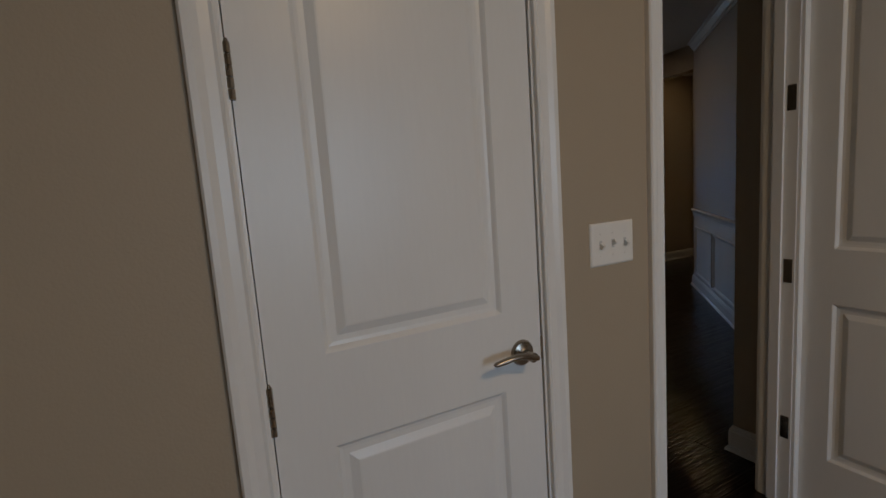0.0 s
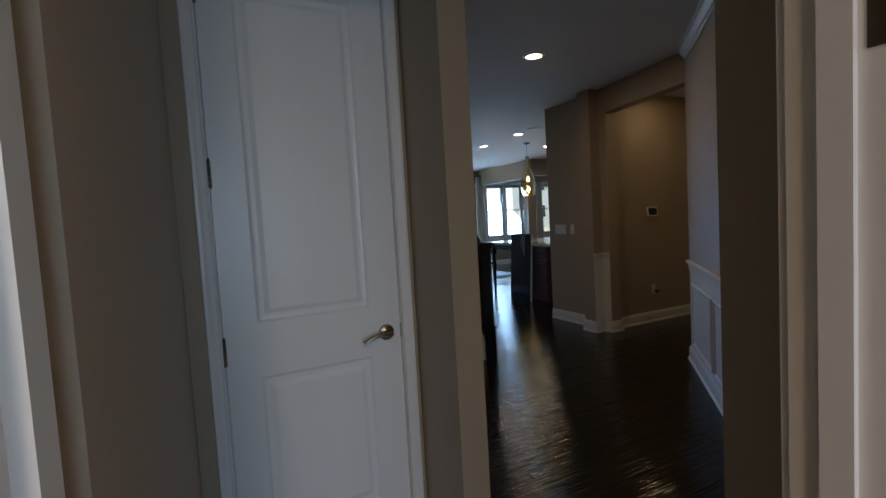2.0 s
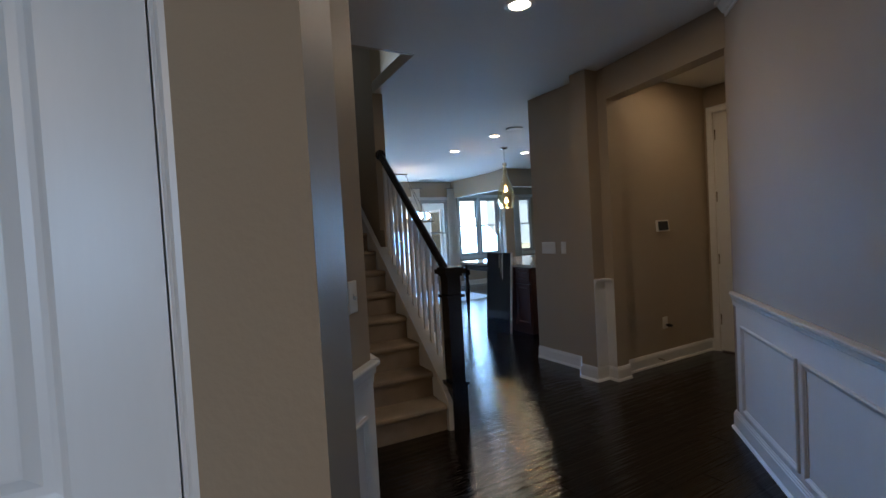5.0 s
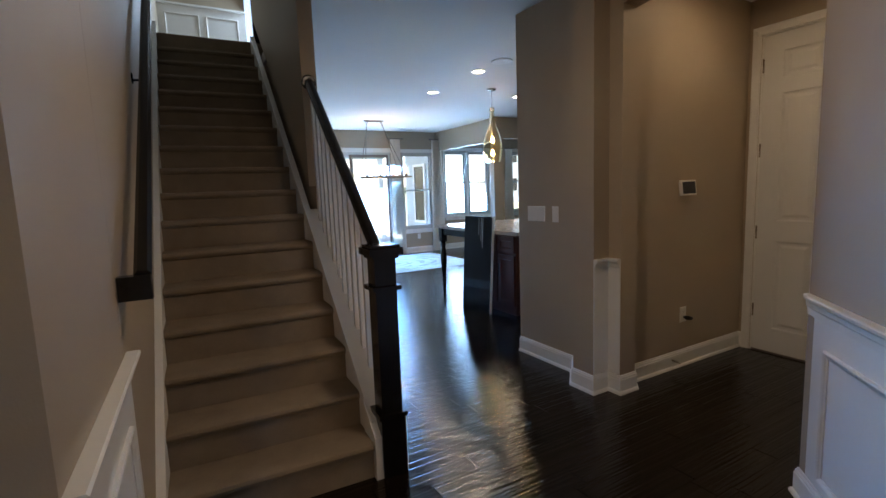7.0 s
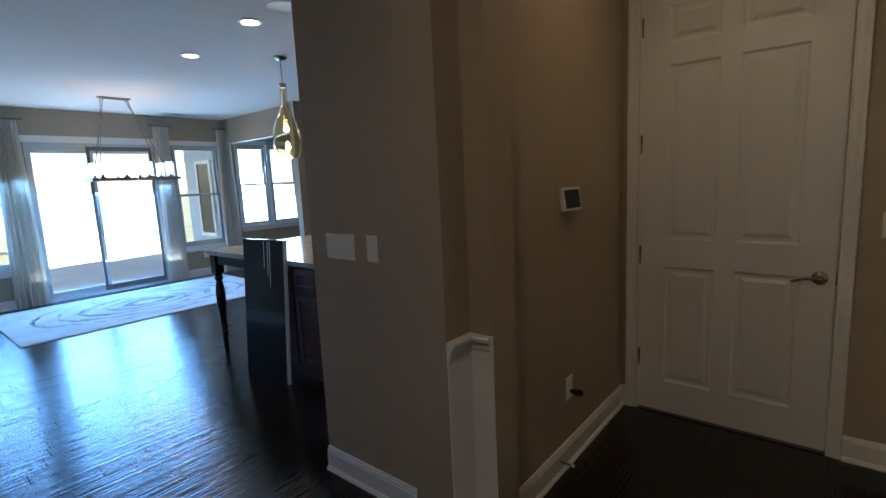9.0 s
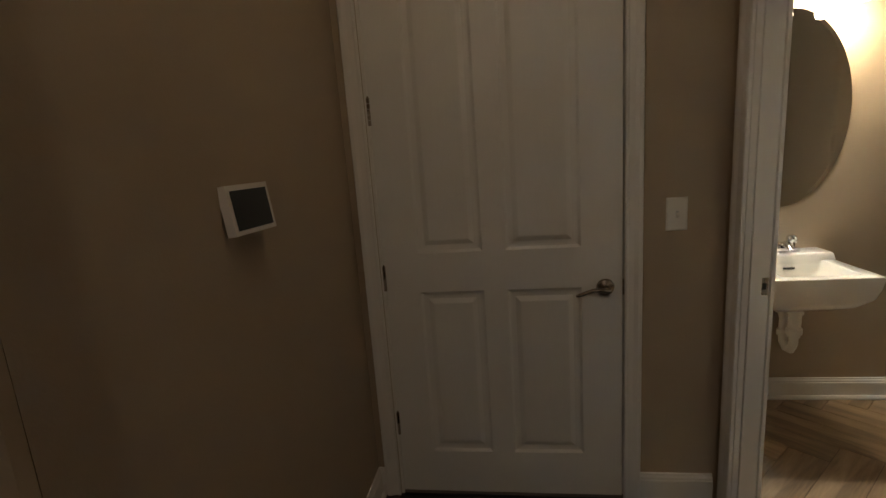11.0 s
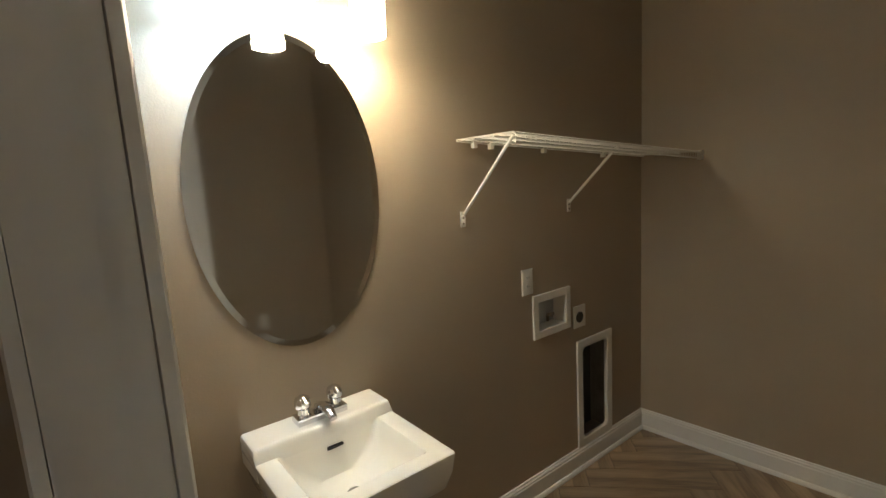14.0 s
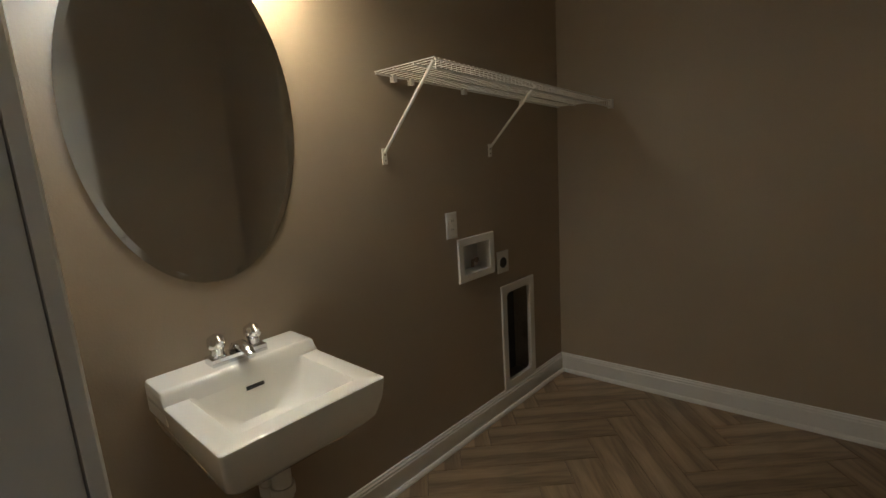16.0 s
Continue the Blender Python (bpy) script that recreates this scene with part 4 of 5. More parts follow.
for k in range(4):
    for y in (11.235, 11.535):
        x = 6.08 + 0.245 * k
        bm = bmesh.new()
        lathe(bm, [(0.045, 1.66), (0.045, 1.83), (0.042, 1.83), (0.042, 1.66)], (x, y, 0), 20)
        finish("glass_cylinder", bm, "clear", ch, True)
        bm = bmesh.new()
        lathe(bm, [(0, 1.645), (0.03, 1.645), (0.03, 1.665), (0.012, 1.67), (0.012, 1.70), (0, 1.70)], (x, y, 0), 16)
        finish("socket", bm, "nickel", ch, True)
        bm = bmesh.new()
        lathe(bm, [(0, 1.70), (0.012, 1.705), (0.017, 1.74), (0.008, 1.79), (0, 1.80)], (x, y, 0), 14)
        finish("bulb", bm, "bulb", ch, True)


# ---- laundry ----
mir = tagged(new("oval_mirror"), "frameless oval mirror above the pedestal sink", "mirror")
cy, cz, ra, rb = 3.692, 1.507, 0.295, 0.463
bm = bmesh.new()
rings = []
for k, (s, x) in enumerate(((1.0, 7.9195), (1.0, 7.9165), (0.0, 7.9157))):
    if k == 2:
        rings.append([bm.verts.new((x, cy + (ra - 0.018) * math.cos(t), cz + (rb - 0.018) * math.sin(t))) for t in [2 * math.pi * i / 96 for i in range(96)]])
    else:
        rings.append([bm.verts.new((x, cy + ra * math.cos(t), cz + rb * math.sin(t))) for t in [2 * math.pi * i / 96 for i in range(96)]])
for a, b in zip(rings, rings[1:]):
    for i in range(96):
        bm.faces.new((a[i], a[(i + 1) % 96], b[(i + 1) % 96], b[i]))
bm.faces.new(rings[0][::-1]), bm.faces.new(rings[-1])
finish("mirror_glass", bm, "mirror", mir)

van = tagged(new("vanity_light"), "lit three-shade nickel vanity light above the oval mirror", "wall light")
bm = bmesh.new()
box(bm, 7.895, 7.919, 3.40, 3.95, 2.17, 2.24)
finish("back_bar", bm, "nickel", van, bevel=0.006)
for y in (3.455, 3.675, 3.895):
    bm = bmesh.new()
    lathe(bm, [(0.046, 2.075), (0.042, 1.955), (0.048, 1.955), (0.052, 2.075)], (7.80, y, 0), 32)
    shade = finish("shade", bm, "shade_cool" if y > 3.8 else "shade", van, True, "glowing frosted glass cylinder shade")
    bm = bmesh.new()
    lathe(bm, [(0, 2.128), (0.054, 2.128), (0.058, 2.120), (0.054, 2.110), (0.054, 2.090), (0.058, 2.082), (0.056, 2.068), (0.0535, 2.068), (0.0535, 2.120), (0, 2.120)], (7.80, y, 0), 32)
    finish("collar", bm, "nickel", van, True)
    bm = bmesh.new()
    lathe(bm, [(0, 1.99), (0.022, 2.0), (0.028, 2.03), (0.018, 2.08), (0.014, 2.127), (0, 2.127)], (7.80, y, -0.02), 20)
    finish("bulb", bm, "hot", van, True)
    bm = bmesh.new()
    tube(bm, [(7.80, y, 2.13), (7.80, y, 2.17), (7.83, y, 2.20), (7.90, y, 2.205)], 0.008, 10)
    finish("arm", bm, "nickel", van, True)


def sink():
    root = tagged(new("pedestal_sink"), "white rectangular porcelain sink with a chrome tap", "sink")
    y0, y1, xf, xb, zr = 3.485, 3.925, 7.462, 7.918, 0.793
    bm = bmesh.new()

    def ring(xa, xc, ya, yb, z, r=0.02, lift=0.0, n=4):
        out = []
        for cx, cy_, t0 in ((xa + r, ya + r, 180), (xc - r, ya + r, 270), (xc - r, yb - r, 0), (xa + r, yb - r, 90)):
            for k in range(n + 1):
                t = radians(t0 + 90 * k / n)
                out.append(bm.verts.new((cx + r * math.cos(t), cy_ + r * math.sin(t), z)))
        return out
    rings = [ring(xf + 0.14, xb, y0 + 0.10, y1 - 0.10, 0.60), ring(xf + 0.075, xb, y0 + 0.05, y1 - 0.05, 0.635), ring(xf + 0.022, xb, y0 + 0.014, y1 - 0.014, 0.685, 0.018),
             ring(xf + 0.006, xb, y0 + 0.005, y1 - 0.005, 0.735, 0.012), ring(xf, xb, y0, y1, zr - 0.007, 0.010), ring(xf + 0.001, xb, y0 + 0.001, y1 - 0.001, zr - 0.003, 0.010),
             ring(xf + 0.006, xb, y0 + 0.006, y1 - 0.006, zr, 0.010),
             ring(xf + 0.052, xb - 0.132, y0 + 0.058, y1 - 0.058, zr - 0.001, 0.012), ring(xf + 0.056, xb - 0.134, y0 + 0.061, y1 - 0.061, zr - 0.006, 0.014),
             ring(xf + 0.070, xb - 0.138, y0 + 0.070, y1 - 0.070, zr - 0.045, 0.030), ring(xf + 0.100, xb - 0.142, y0 + 0.088, y1 - 0.088, zr - 0.085, 0.055),
             ring(xf + 0.150, xb - 0.152, y0 + 0.125, y1 - 0.125, zr - 0.118, 0.060), ring(xf + 0.190, xb - 0.175, y0 + 0.175, y1 - 0.175, zr - 0.130, 0.025)]
    for a, b in zip(rings, rings[1:]):
        k = len(a)
        for i in range(k):
            bm.faces.new((a[i], a[(i + 1) % k], b[(i + 1) % k], b[i]))
    bm.faces.new(rings[0][::-1]), bm.faces.new(rings[-1])
    finish("basin", bm, "porcelain", root, True)
    # raised back ledge with short shoulders
    bm = bmesh.new()
    prof = [(xb - 0.137, zr - 0.05), (xb - 0.134, zr - 0.002), (xb - 0.124, zr + 0.022), (xb - 0.119, zr + 0.030), (xb - 0.113, zr + 0.034), (xb - 0.105, zr + 0.035),
            (xb, zr + 0.035), (xb, zr - 0.05)]
    cols = []
    for y, dz, dx in ((y0 + 0.001, -0.012, 0.0), (y0 + 0.004, -0.004, 0.0), (y0 + 0.010, 0, 0), (y1 - 0.010, 0, 0), (y1 - 0.004, -0.004, 0), (y1 - 0.001, -0.012, 0)):
        cols.append([bm.verts.new((x, y, z + (dz if z > zr + 0.01 else 0))) for x, z in prof])
    for a, b in zip(cols, cols[1:]):
        for i in range(len(prof)):
            k = (i + 1) % len(prof)
            bm.faces.new((a[i], a[k], b[k], b[i]))
    bm.faces.new(cols[0]), bm.faces.new(cols[-1][::-1])
    finish("back_ledge", bm, "porcelain", root, True)
    bm = bmesh.new()
    tube(bm, [(xb - 0.1385, 3.670, zr - 0.034), (xb - 0.1385, 3.720, zr - 0.034)], 0.0055, 10)
    finish("overflow_slot", bm, "slot", root)
    bm = bmesh.new()
    lathe(bm, [(0, 0.004), (0.02, 0.004), (0.024, 0.001), (0.024, 0)], (7.67, 3.695, zr - 0.128), 20)
    finish("drain_ring", bm, "chrome", root, True)
    bm = bmesh.new()
    tube(bm, [(7.70, 3.695, 0.61), (7.70, 3.695, 0.44)], 0.027, 18)
    tube(bm, [(7.70, 3.695, 0.46), (7.70, 3.695, 0.40), (7.72, 3.695, 0.365), (7.755, 3.695, 0.36), (7.785, 3.695, 0.385), (7.79, 3.695, 0.43), (7.79, 3.695, 0.50),
              (7.81, 3.695, 0.53), (7.918, 3.695, 0.535)], 0.020, 16)
    for z in (0.57, 0.47):
        lathe(bm, [(0, z - 0.014), (0.034, z - 0.014), (0.034, z + 0.014), (0, z + 0.014)], (7.70, 3.695, 0), 18)
    lathe(bm, [(0, 0.415), (0.027, 0.415), (0.027, 0.445), (0, 0.445)], (7.79, 3.695, 0), 18)
    finish("waste_trap", bm, "pvc", root, True, "white plastic waste trap under the basin")
    for y in (3.62, 3.78):
        bm = bmesh.new()
        tube(bm, [(7.91, y, 0.50), (7.88, y, 0.50), (7.86, y, 0.53), (7.86, y, 0.66)], 0.006, 8)
        finish("supply_pipe", bm, "chrome", root, True)
    # tap
    tap = tagged(new("tap"), "")
    tap.parent = root
    zt = zr + 0.035
    xc = xb - 0.058
    bm = bmesh.new()
    box(bm, xc - 0.027, xc + 0.027, 3.620, 3.778, zt - 0.002, zt + 0.020)
    finish("tap_base", bm, "chrome", tap, True, bevel=0.007)
    bm = bmesh.new()
    tube(bm, [(xc + 0.004, 3.699, zt + 0.010), (xc - 0.006, 3.699, zt + 0.032), (xc - 0.035, 3.699, zt + 0.044), (xc - 0.075, 3.699, zt + 0.040), (xc - 0.098, 3.699, zt + 0.026)],
         [0.023, 0.021, 0.018, 0.015, 0.012], 18, 0.8)
    finish("spout", bm, "chrome", tap, True)
    for y in (3.647, 3.751):
        bm = bmesh.new()
        lathe(bm, [(0, 0.0), (0.022, 0.0), (0.022, 0.006), (0.018, 0.010), (0.018, 0.026), (0.022, 0.030), (0.0245, 0.036), (0.0245, 0.050), (0.021, 0.060), (0.011, 0.066), (0, 0.067)],
              (xc, y, zt + 0.016), 28)
        tube(bm, [(xc, y, zt + 0.068), (xc - 0.016, y, zt + 0.072), (xc - 0.034, y, zt + 0.066)], [0.013, 0.012, 0.006], 12)
        finish("tap_handle", bm, "chrome", tap, True)


sink()


def wire_shelf():
    root = tagged(new("wire_shelf"), "white coated wire shelf on two slanting braces above the washer hookups", "wall shelf")
    ya, yb, xw, xf = 1.72, 3.045, 7.914, 7.615
    zs = lambda y: 1.588 + 0.062 * (y - 1.74)
    for x, dz in ((xw - 0.004, -0.006), ((xw * 2 + xf) / 3, -0.006), ((xw + xf * 2) / 3, -0.006), (xf, -0.006), (xf, -0.034)):
        bm = bmesh.new()
        tube(bm, [(x, ya, zs(ya) + dz), (x, yb, zs(yb) + dz)], 0.0034, 8)
        finish("long_wire", bm, "wire", root, True)
    bm = bmesh.new()
    tube(bm, [(xw, 0, 0), (xf + 0.004, 0, 0), (xf - 0.003, 0, -0.006), (xf - 0.003, 0, -0.034)], 0.0017, 6)
    first = finish("cross_wire", bm, "wire", root, True)
    n = 54
    for k in range(n):
        ob = first if k == 0 else new("cross_wire", first.data)
        ob.parent = root
        y = ya + (yb - ya) * k / (n - 1)
        ob.location = (0, y, zs(y))
    for y, yt in ((3.029, 3.047), (2.372, 2.435)):
        zt = zs(yt)
        bm = bmesh.new()
        tube(bm, [(xw - 0.004, y, 1.385), (xf + 0.004, yt, zt - 0.010)], 0.0062, 10)
        brace = finish("brace", bm, "wire", root, True)
        bm = bmesh.new()
        box(bm, 7.9145, 7.9195, y - 0.011, y + 0.011, 1.338, 1.398)
        finish("brace_foot", bm, "wire", brace, bevel=0.002)
        bm = bmesh.new()
        for zz in (1.352, 1.374):
            lathe(bm, [(0, 0), (0.005, 0), (0.003, 0.003), (0, 0.003)], (7.9145, y, zz), 10, Matrix.Rotation(radians(-90), 4, "Y"))
        finish("screws", bm, "nickel", brace)
    for y in (2.96, 2.87, 2.55, 2.1):
        bm = bmesh.new()
        box(bm, 7.900, 7.919, y - 0.009, y + 0.009, zs(y) - 0.026, zs(y) - 0.002)
        finish("wall_clip", bm, "wire", root, bevel=0.003)
    bm = bmesh.new()
    box(bm, xf - 0.012, xf + 0.012, 1.702, 1.722, zs(ya) - 0.042, zs(ya) + 0.004)
    finish("end_bracket", bm, "wire", root, bevel=0.002)


wire_shelf()


def recessed(name, y0, y1, z0, z1, edge, depth, label, cat, inner="plastic", back="slot"):
    root = tagged(new(name), label, cat)
    bm = bmesh.new()
    place = lambda a, b, h: Vector((7.92 - h, a, b))
    sweep(bm, [(y0, z0), (y1, z0), (y1, z1), (y0, z1)], [(0, 0.0), (0.002, 0.009), (edge - 0.003, 0.009), (edge, 0.006), (edge, -depth), (edge - 0.002, -depth), (edge - 0.002, 0.0)], place, True)
    finish("frame", bm, inner, root)
    bm = bmesh.new()
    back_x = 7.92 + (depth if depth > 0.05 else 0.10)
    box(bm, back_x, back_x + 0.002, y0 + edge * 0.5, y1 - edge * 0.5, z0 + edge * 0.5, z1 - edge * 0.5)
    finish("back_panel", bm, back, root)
    if depth < 0.05:
        bm = bmesh.new()
        for ya, yb, za, zb in ((y0 + 0.041, y0 + 0.043, z0 + 0.03, z1 - 0.03), (y1 - 0.024, y1 - 0.022, z0 + 0.03, z1 - 0.03), (y0 + 0.04, y1 - 0.02, z0 + 0.020, z0 + 0.022),
                               (y0 + 0.04, y1 - 0.02, z1 - 0.022, z1 - 0.020)):
            box(bm, 7.935, back_x, ya, yb, za, zb)
        finish("galvanised_liner", bm, "liner", root)
    return root


wb = recessed("washer_box", 2.378, 2.645, 0.775, 0.982, 0.036, 0.07, "white recessed washing machine outlet box in the laundry wall", "washer outlet box", "plastic", "lead")
for y in (2.46, 2.57):
    bm = bmesh.new()
    tube(bm, [(7.99, y, 0.81), (7.985, y, 0.845), (7.965, y, 0.85)], 0.009, 10)
    lathe(bm, [(0, 0), (0.014, 0), (0.014, 0.008), (0, 0.008)], (7.965, y, 0.85), 10, Matrix.Rotation(radians(-90), 4, "Y"))
    finish("valve", bm, "nickel", wb, True)
# the vent's near-black back panel has the shade of the recess in its colour
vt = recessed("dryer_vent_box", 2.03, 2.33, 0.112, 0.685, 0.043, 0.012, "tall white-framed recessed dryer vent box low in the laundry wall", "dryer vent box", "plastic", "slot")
for yc, sy in ((2.073, 1), (2.287, -1)):
    for zc_, sz in ((0.155, 1), (0.642, -1)):
        bm = bmesh.new()
        arc = [(yc + sy * 0.028 * (1 - math.cos(t)), zc_ + sz * 0.028 * (1 - math.sin(t))) for t in [math.pi / 2 * k / 6 for k in range(7)]]
        ring = [(yc, zc_)] + arc
        a = [bm.verts.new((7.9135, q[0], q[1])) for q in ring]
        b = [bm.verts.new((7.9300, q[0], q[1])) for q in ring]
        bm.faces.new(a), bm.faces.new(b[::-1])
        for k in range(len(a)):
            k2 = (k + 1) % len(a)
            bm.faces.new((a[k], a[k2], b[k2], b[k]))
        finish("corner_fillet", bm, "plastic", vt)
bm = bmesh.new()
tube(bm, [(8.0, 2.24, 0.62), (7.985, 2.245, 0.56), (7.99, 2.25, 0.50), (8.0, 2.25, 0.44)], [0.016, 0.024, 0.02, 0.008], 10)
finish("crumpled_liner", bm, "pvc", vt, True)
dr = tagged(new("dryer_socket"), "square white dryer power socket beside the outlet box", "power socket")
bm = bmesh.new()
box(bm, 7.912, 7.9195, 2.262, 2.352, 0.758, 0.868)
finish("cover", bm, "plastic", dr, bevel=0.003)
bm = bmesh.new()
lathe(bm, [(0, 0), (0.027, 0), (0.027, 0.003), (0.022, 0.002), (0, 0.002)], (7.912, 2.31, 0.81), 24, Matrix.Rotation(radians(-90), 4, "Y"))
finish("socket_face", bm, "slot", dr, True)


# ---- windows and curtains of the dining room ----
def window(name, x0, x1, z0, z1, y=13.05, split=True, m=None):
    """A double-hung window in a wall that faces -y."""
    root = tagged(new(name), "white double-hung window with clear panes", kind="structure")
    fr = 0.035
    bm = bmesh.new()
    for a, b, c, d in ((x0, x0 + fr, z0, z1), (x1 - fr, x1, z0, z1), (x0 + fr, x1 - fr, z1 - fr, z1), (x0 + fr, x1 - fr, z0, z0 + fr)):
        box(bm, a, b, y + 0.04, y + 0.12, c, d)
    finish("window_frame", bm, "lead", root)
    zm = (z0 + z1) / 2 + 0.02
    for k, (c, d, dy) in enumerate(((z0 + fr, zm + 0.018, 0.055), (zm - 0.018, z1 - fr, 0.08))):
        bm = bmesh.new()
        s = 0.036
        xa, xb = x0 + fr, x1 - fr
        for a, b, e, f in ((xa, xa + s, c, d), (xb - s, xb, c, d), (xa + s, xb - s, c, c + s), (xa + s, xb - s, d - s, d)):
            box(bm, a, b, y + dy, y + dy + 0.022, e, f)
        sash = finish("sash", bm, "lead", root)
        bm = bmesh.new()
        box(bm, xa + s, xb - s, y + dy + 0.009, y + dy + 0.013, c + s, d - s)
        p = finish("pane", bm, "pane", sash)
        p.visible_shadow = False
    bm = bmesh.new()
    box(bm, x0 - 0.04, x1 + 0.04, y - 0.035, y + 0.055, z0 - 0.028, z0 - 0.002)
    finish("window_sill", bm, "trim", root, bevel=0.004)
    bm = bmesh.new()
    box(bm, x0 - 0.02, x1 + 0.02, y - 0.016, y - 0.001, z0 - 0.095, z0 - 0.03)
    finish("apron", bm, "trim", root)
    bm = bmesh.new()
    box(bm, x0 - 0.06, x1 + 0.06, y - 0.02, y - 0.001, z1 + 0.0, z1 + 0.075)
    finish("head_trim", bm, "trim", root)
    if m is not None:
        root.matrix_world = m
    return root


window("window_1", 4.80, 5.52, 0.53, 2.2)
window("window_2", 7.60, 8.36, 0.53, 2.2)
window("window_3", 8.68, 9.29, 0.76, 2.24)
window("window_4", 9.33, 9.94, 0.76, 2.24)
bm = bmesh.new()
box(bm, 9.29, 9.33, 13.07, 13.19, 0.76, 2.24)
tagged(finish("window_mullion", bm, "trim"), kind="structure")
window("window_5", 10.46, 11.08, 0.76, 2.24)
bm = bmesh.new()
for x in (8.64, 9.945):
    box(bm, x, x + 0.055, 13.03, 13.049, 0.76, 2.24)
tagged(finish("window_casing", bm, "trim"), kind="structure")
window("landing_window", 4.02, 4.6, 3.5, 5.0, 10.97)


def slider():
    root = tagged(new("sliding_door"), "dark-framed sliding glass patio door in the dining room", "sliding door")
    x0, x1, z1, y = 5.74, 7.34, 2.2, 13.05
    bm = bmesh.new()
    for a, b, c, d in ((x0, x0 + 0.04, 0, z1), (x1 - 0.04, x1, 0, z1), (x0 + 0.04, x1 - 0.04, z1 - 0.04, z1), (x0 + 0.04, x1 - 0.04, 0, 0.03)):
        box(bm, a, b, y + 0.02, y + 0.13, c, d)
    finish("door_frame", bm, "lead", root)
    for xa, xb, dy, mt in ((x0 + 0.04, 6.53, 0.085, "lead"), (6.44, x1 - 0.04, 0.04, "bronze")):
        bm = bmesh.new()
        s = 0.038
        for a, b, c, d in ((xa, xa + s, 0.03, z1 - 0.04), (xb - s, xb, 0.03, z1 - 0.04), (xa + s, xb - s, 0.03, 0.11), (xa + s, xb - s, z1 - 0.10, z1 - 0.04)):
            box(bm, a, b, y + dy, y + dy + 0.03, c, d)
        leaf = finish("glass_leaf", bm, mt, root)
        bm = bmesh.new()
        box(bm, xa + s, xb - s, y + dy + 0.012, y + dy + 0.018, 0.11, z1 - 0.10)
        p = finish("pane", bm, "pane", leaf)
        p.visible_shadow = False
    bm = bmesh.new()
    tube(bm, [(6.47, y + 0.035, 0.85), (6.47, y + 0.015, 0.87), (6.47, y + 0.015, 1.15), (6.47, y + 0.035, 1.17)], 0.008, 8)
    finish("pull_handle", bm, "bronze", root, True)
    bm = bmesh.new()
    box(bm, x0 - 0.07, x1 + 0.07, y - 0.02, y - 0.001, z1, z1 + 0.09)
    finish("head_trim", bm, "trim", root)


slider()


def curtain(xc, w, top=2.47, y=12.93, seed=0, m=None):
    root = tagged(new("curtain"), "floor-length off-white linen curtain hanging in folds from a short rod", "curtain", "dining curtains")
    rng = random.Random(seed)
    n, rows = 72, 14
    ph = rng.random() * 6
    bm = bmesh.new()
    grids = []
    for off in (0.0, 0.003):
        g = []
        for r in range(rows + 1):
            f = r / rows
            z = top - (top - 0.01) * f
            row = []
            for i in range(n + 1):
                u = i / n
                spread = 0.86 + 0.22 * f
                amp = 0.016 + 0.022 * min(f * 2.5, 1)
                x = xc + (u - 0.5) * w * spread + 0.012 * math.sin(5 * u + f * 3 + ph)
                yy = y + off + amp * math.sin(2 * math.pi * u * 5.5 + ph + 0.5 * math.sin(3 * f + ph)) + 0.006 * math.sin(37 * u + 6 * f)
                row.append(bm.verts.new((x, yy, z)))
            g.append(row)
        grids.append(g)
        for r in range(rows):
            for i in range(n):
                bm.faces.new((g[r][i], g[r][i + 1], g[r + 1][i + 1], g[r + 1][i]))
    finish("cloth", bm, "curtain", root, True)
    bm = bmesh.new()
    tube(bm, [(xc - w * 0.55, y, top + 0.012), (xc + w * 0.55, y, top + 0.012)], 0.011, 12)
    for s in (-1, 1):
        lathe(bm, [(0, 0), (0.018, 0), (0.02, 0.015), (0, 0.03)], (xc + s * w * 0.55, y, top + 0.012), 12, Matrix.Rotation(radians(90 * s), 4, "Y"))
    finish("rod", bm, "bronze", root, True)
    bm = bmesh.new()
    box(bm, xc - 0.006, xc + 0.006, y, 13.049, top + 0.006, top + 0.018)
    finish("bracket", bm, "bronze", root)
    if m is not None:
        root.matrix_world = m


for k, (xc, w) in enumerate(((4.72, 0.36), (5.55, 0.32), (7.42, 0.28), (8.40, 0.26))):
    curtain(xc, w, seed=k)
curtain(10.42, 0.2, 2.3, seed=7)

# ---- rug ----
rug = tagged(new("area_rug"), "large pale grey patterned rug by the patio door", "rug")
bm = bmesh.new()
box(bm, 5.05, 8.05, 10.78, 12.74, 0.0005, 0.011)
finish("woven_base", bm, "rug", rug, bevel=0.003)
bm = bmesh.new()
rng = random.Random(3)
for k in range(240):
    t = rng.random() * 2 * math.pi
    r = rng.choice((0.18, 0.36, 0.55, 0.74, 0.92)) + rng.uniform(-0.03, 0.03)
    cx, cy_ = 6.55 + 1.35 * r * math.cos(t), 11.76 + 0.86 * r * math.sin(t)
    a = math.atan2(0.86 * math.cos(t), -1.35 * math.sin(t)) + rng.uniform(-0.35, 0.35)
    ln, wd = 0.05 + 0.09 * rng.random(), 0.010 + 0.012 * rng.random()
    pts = [(cx + ln * math.cos(a) * math.cos(q) - wd * math.sin(a) * math.sin(q), cy_ + ln * math.sin(a) * math.cos(q) + wd * math.cos(a) * math.sin(q))
           for q in [math.pi * 2 * i / 8 for i in range(8)]]
    prism(bm, pts, 0.010, 0.0125)
tagged(finish("woven_motif", bm, "rug_dark", rug), kind="stuff")


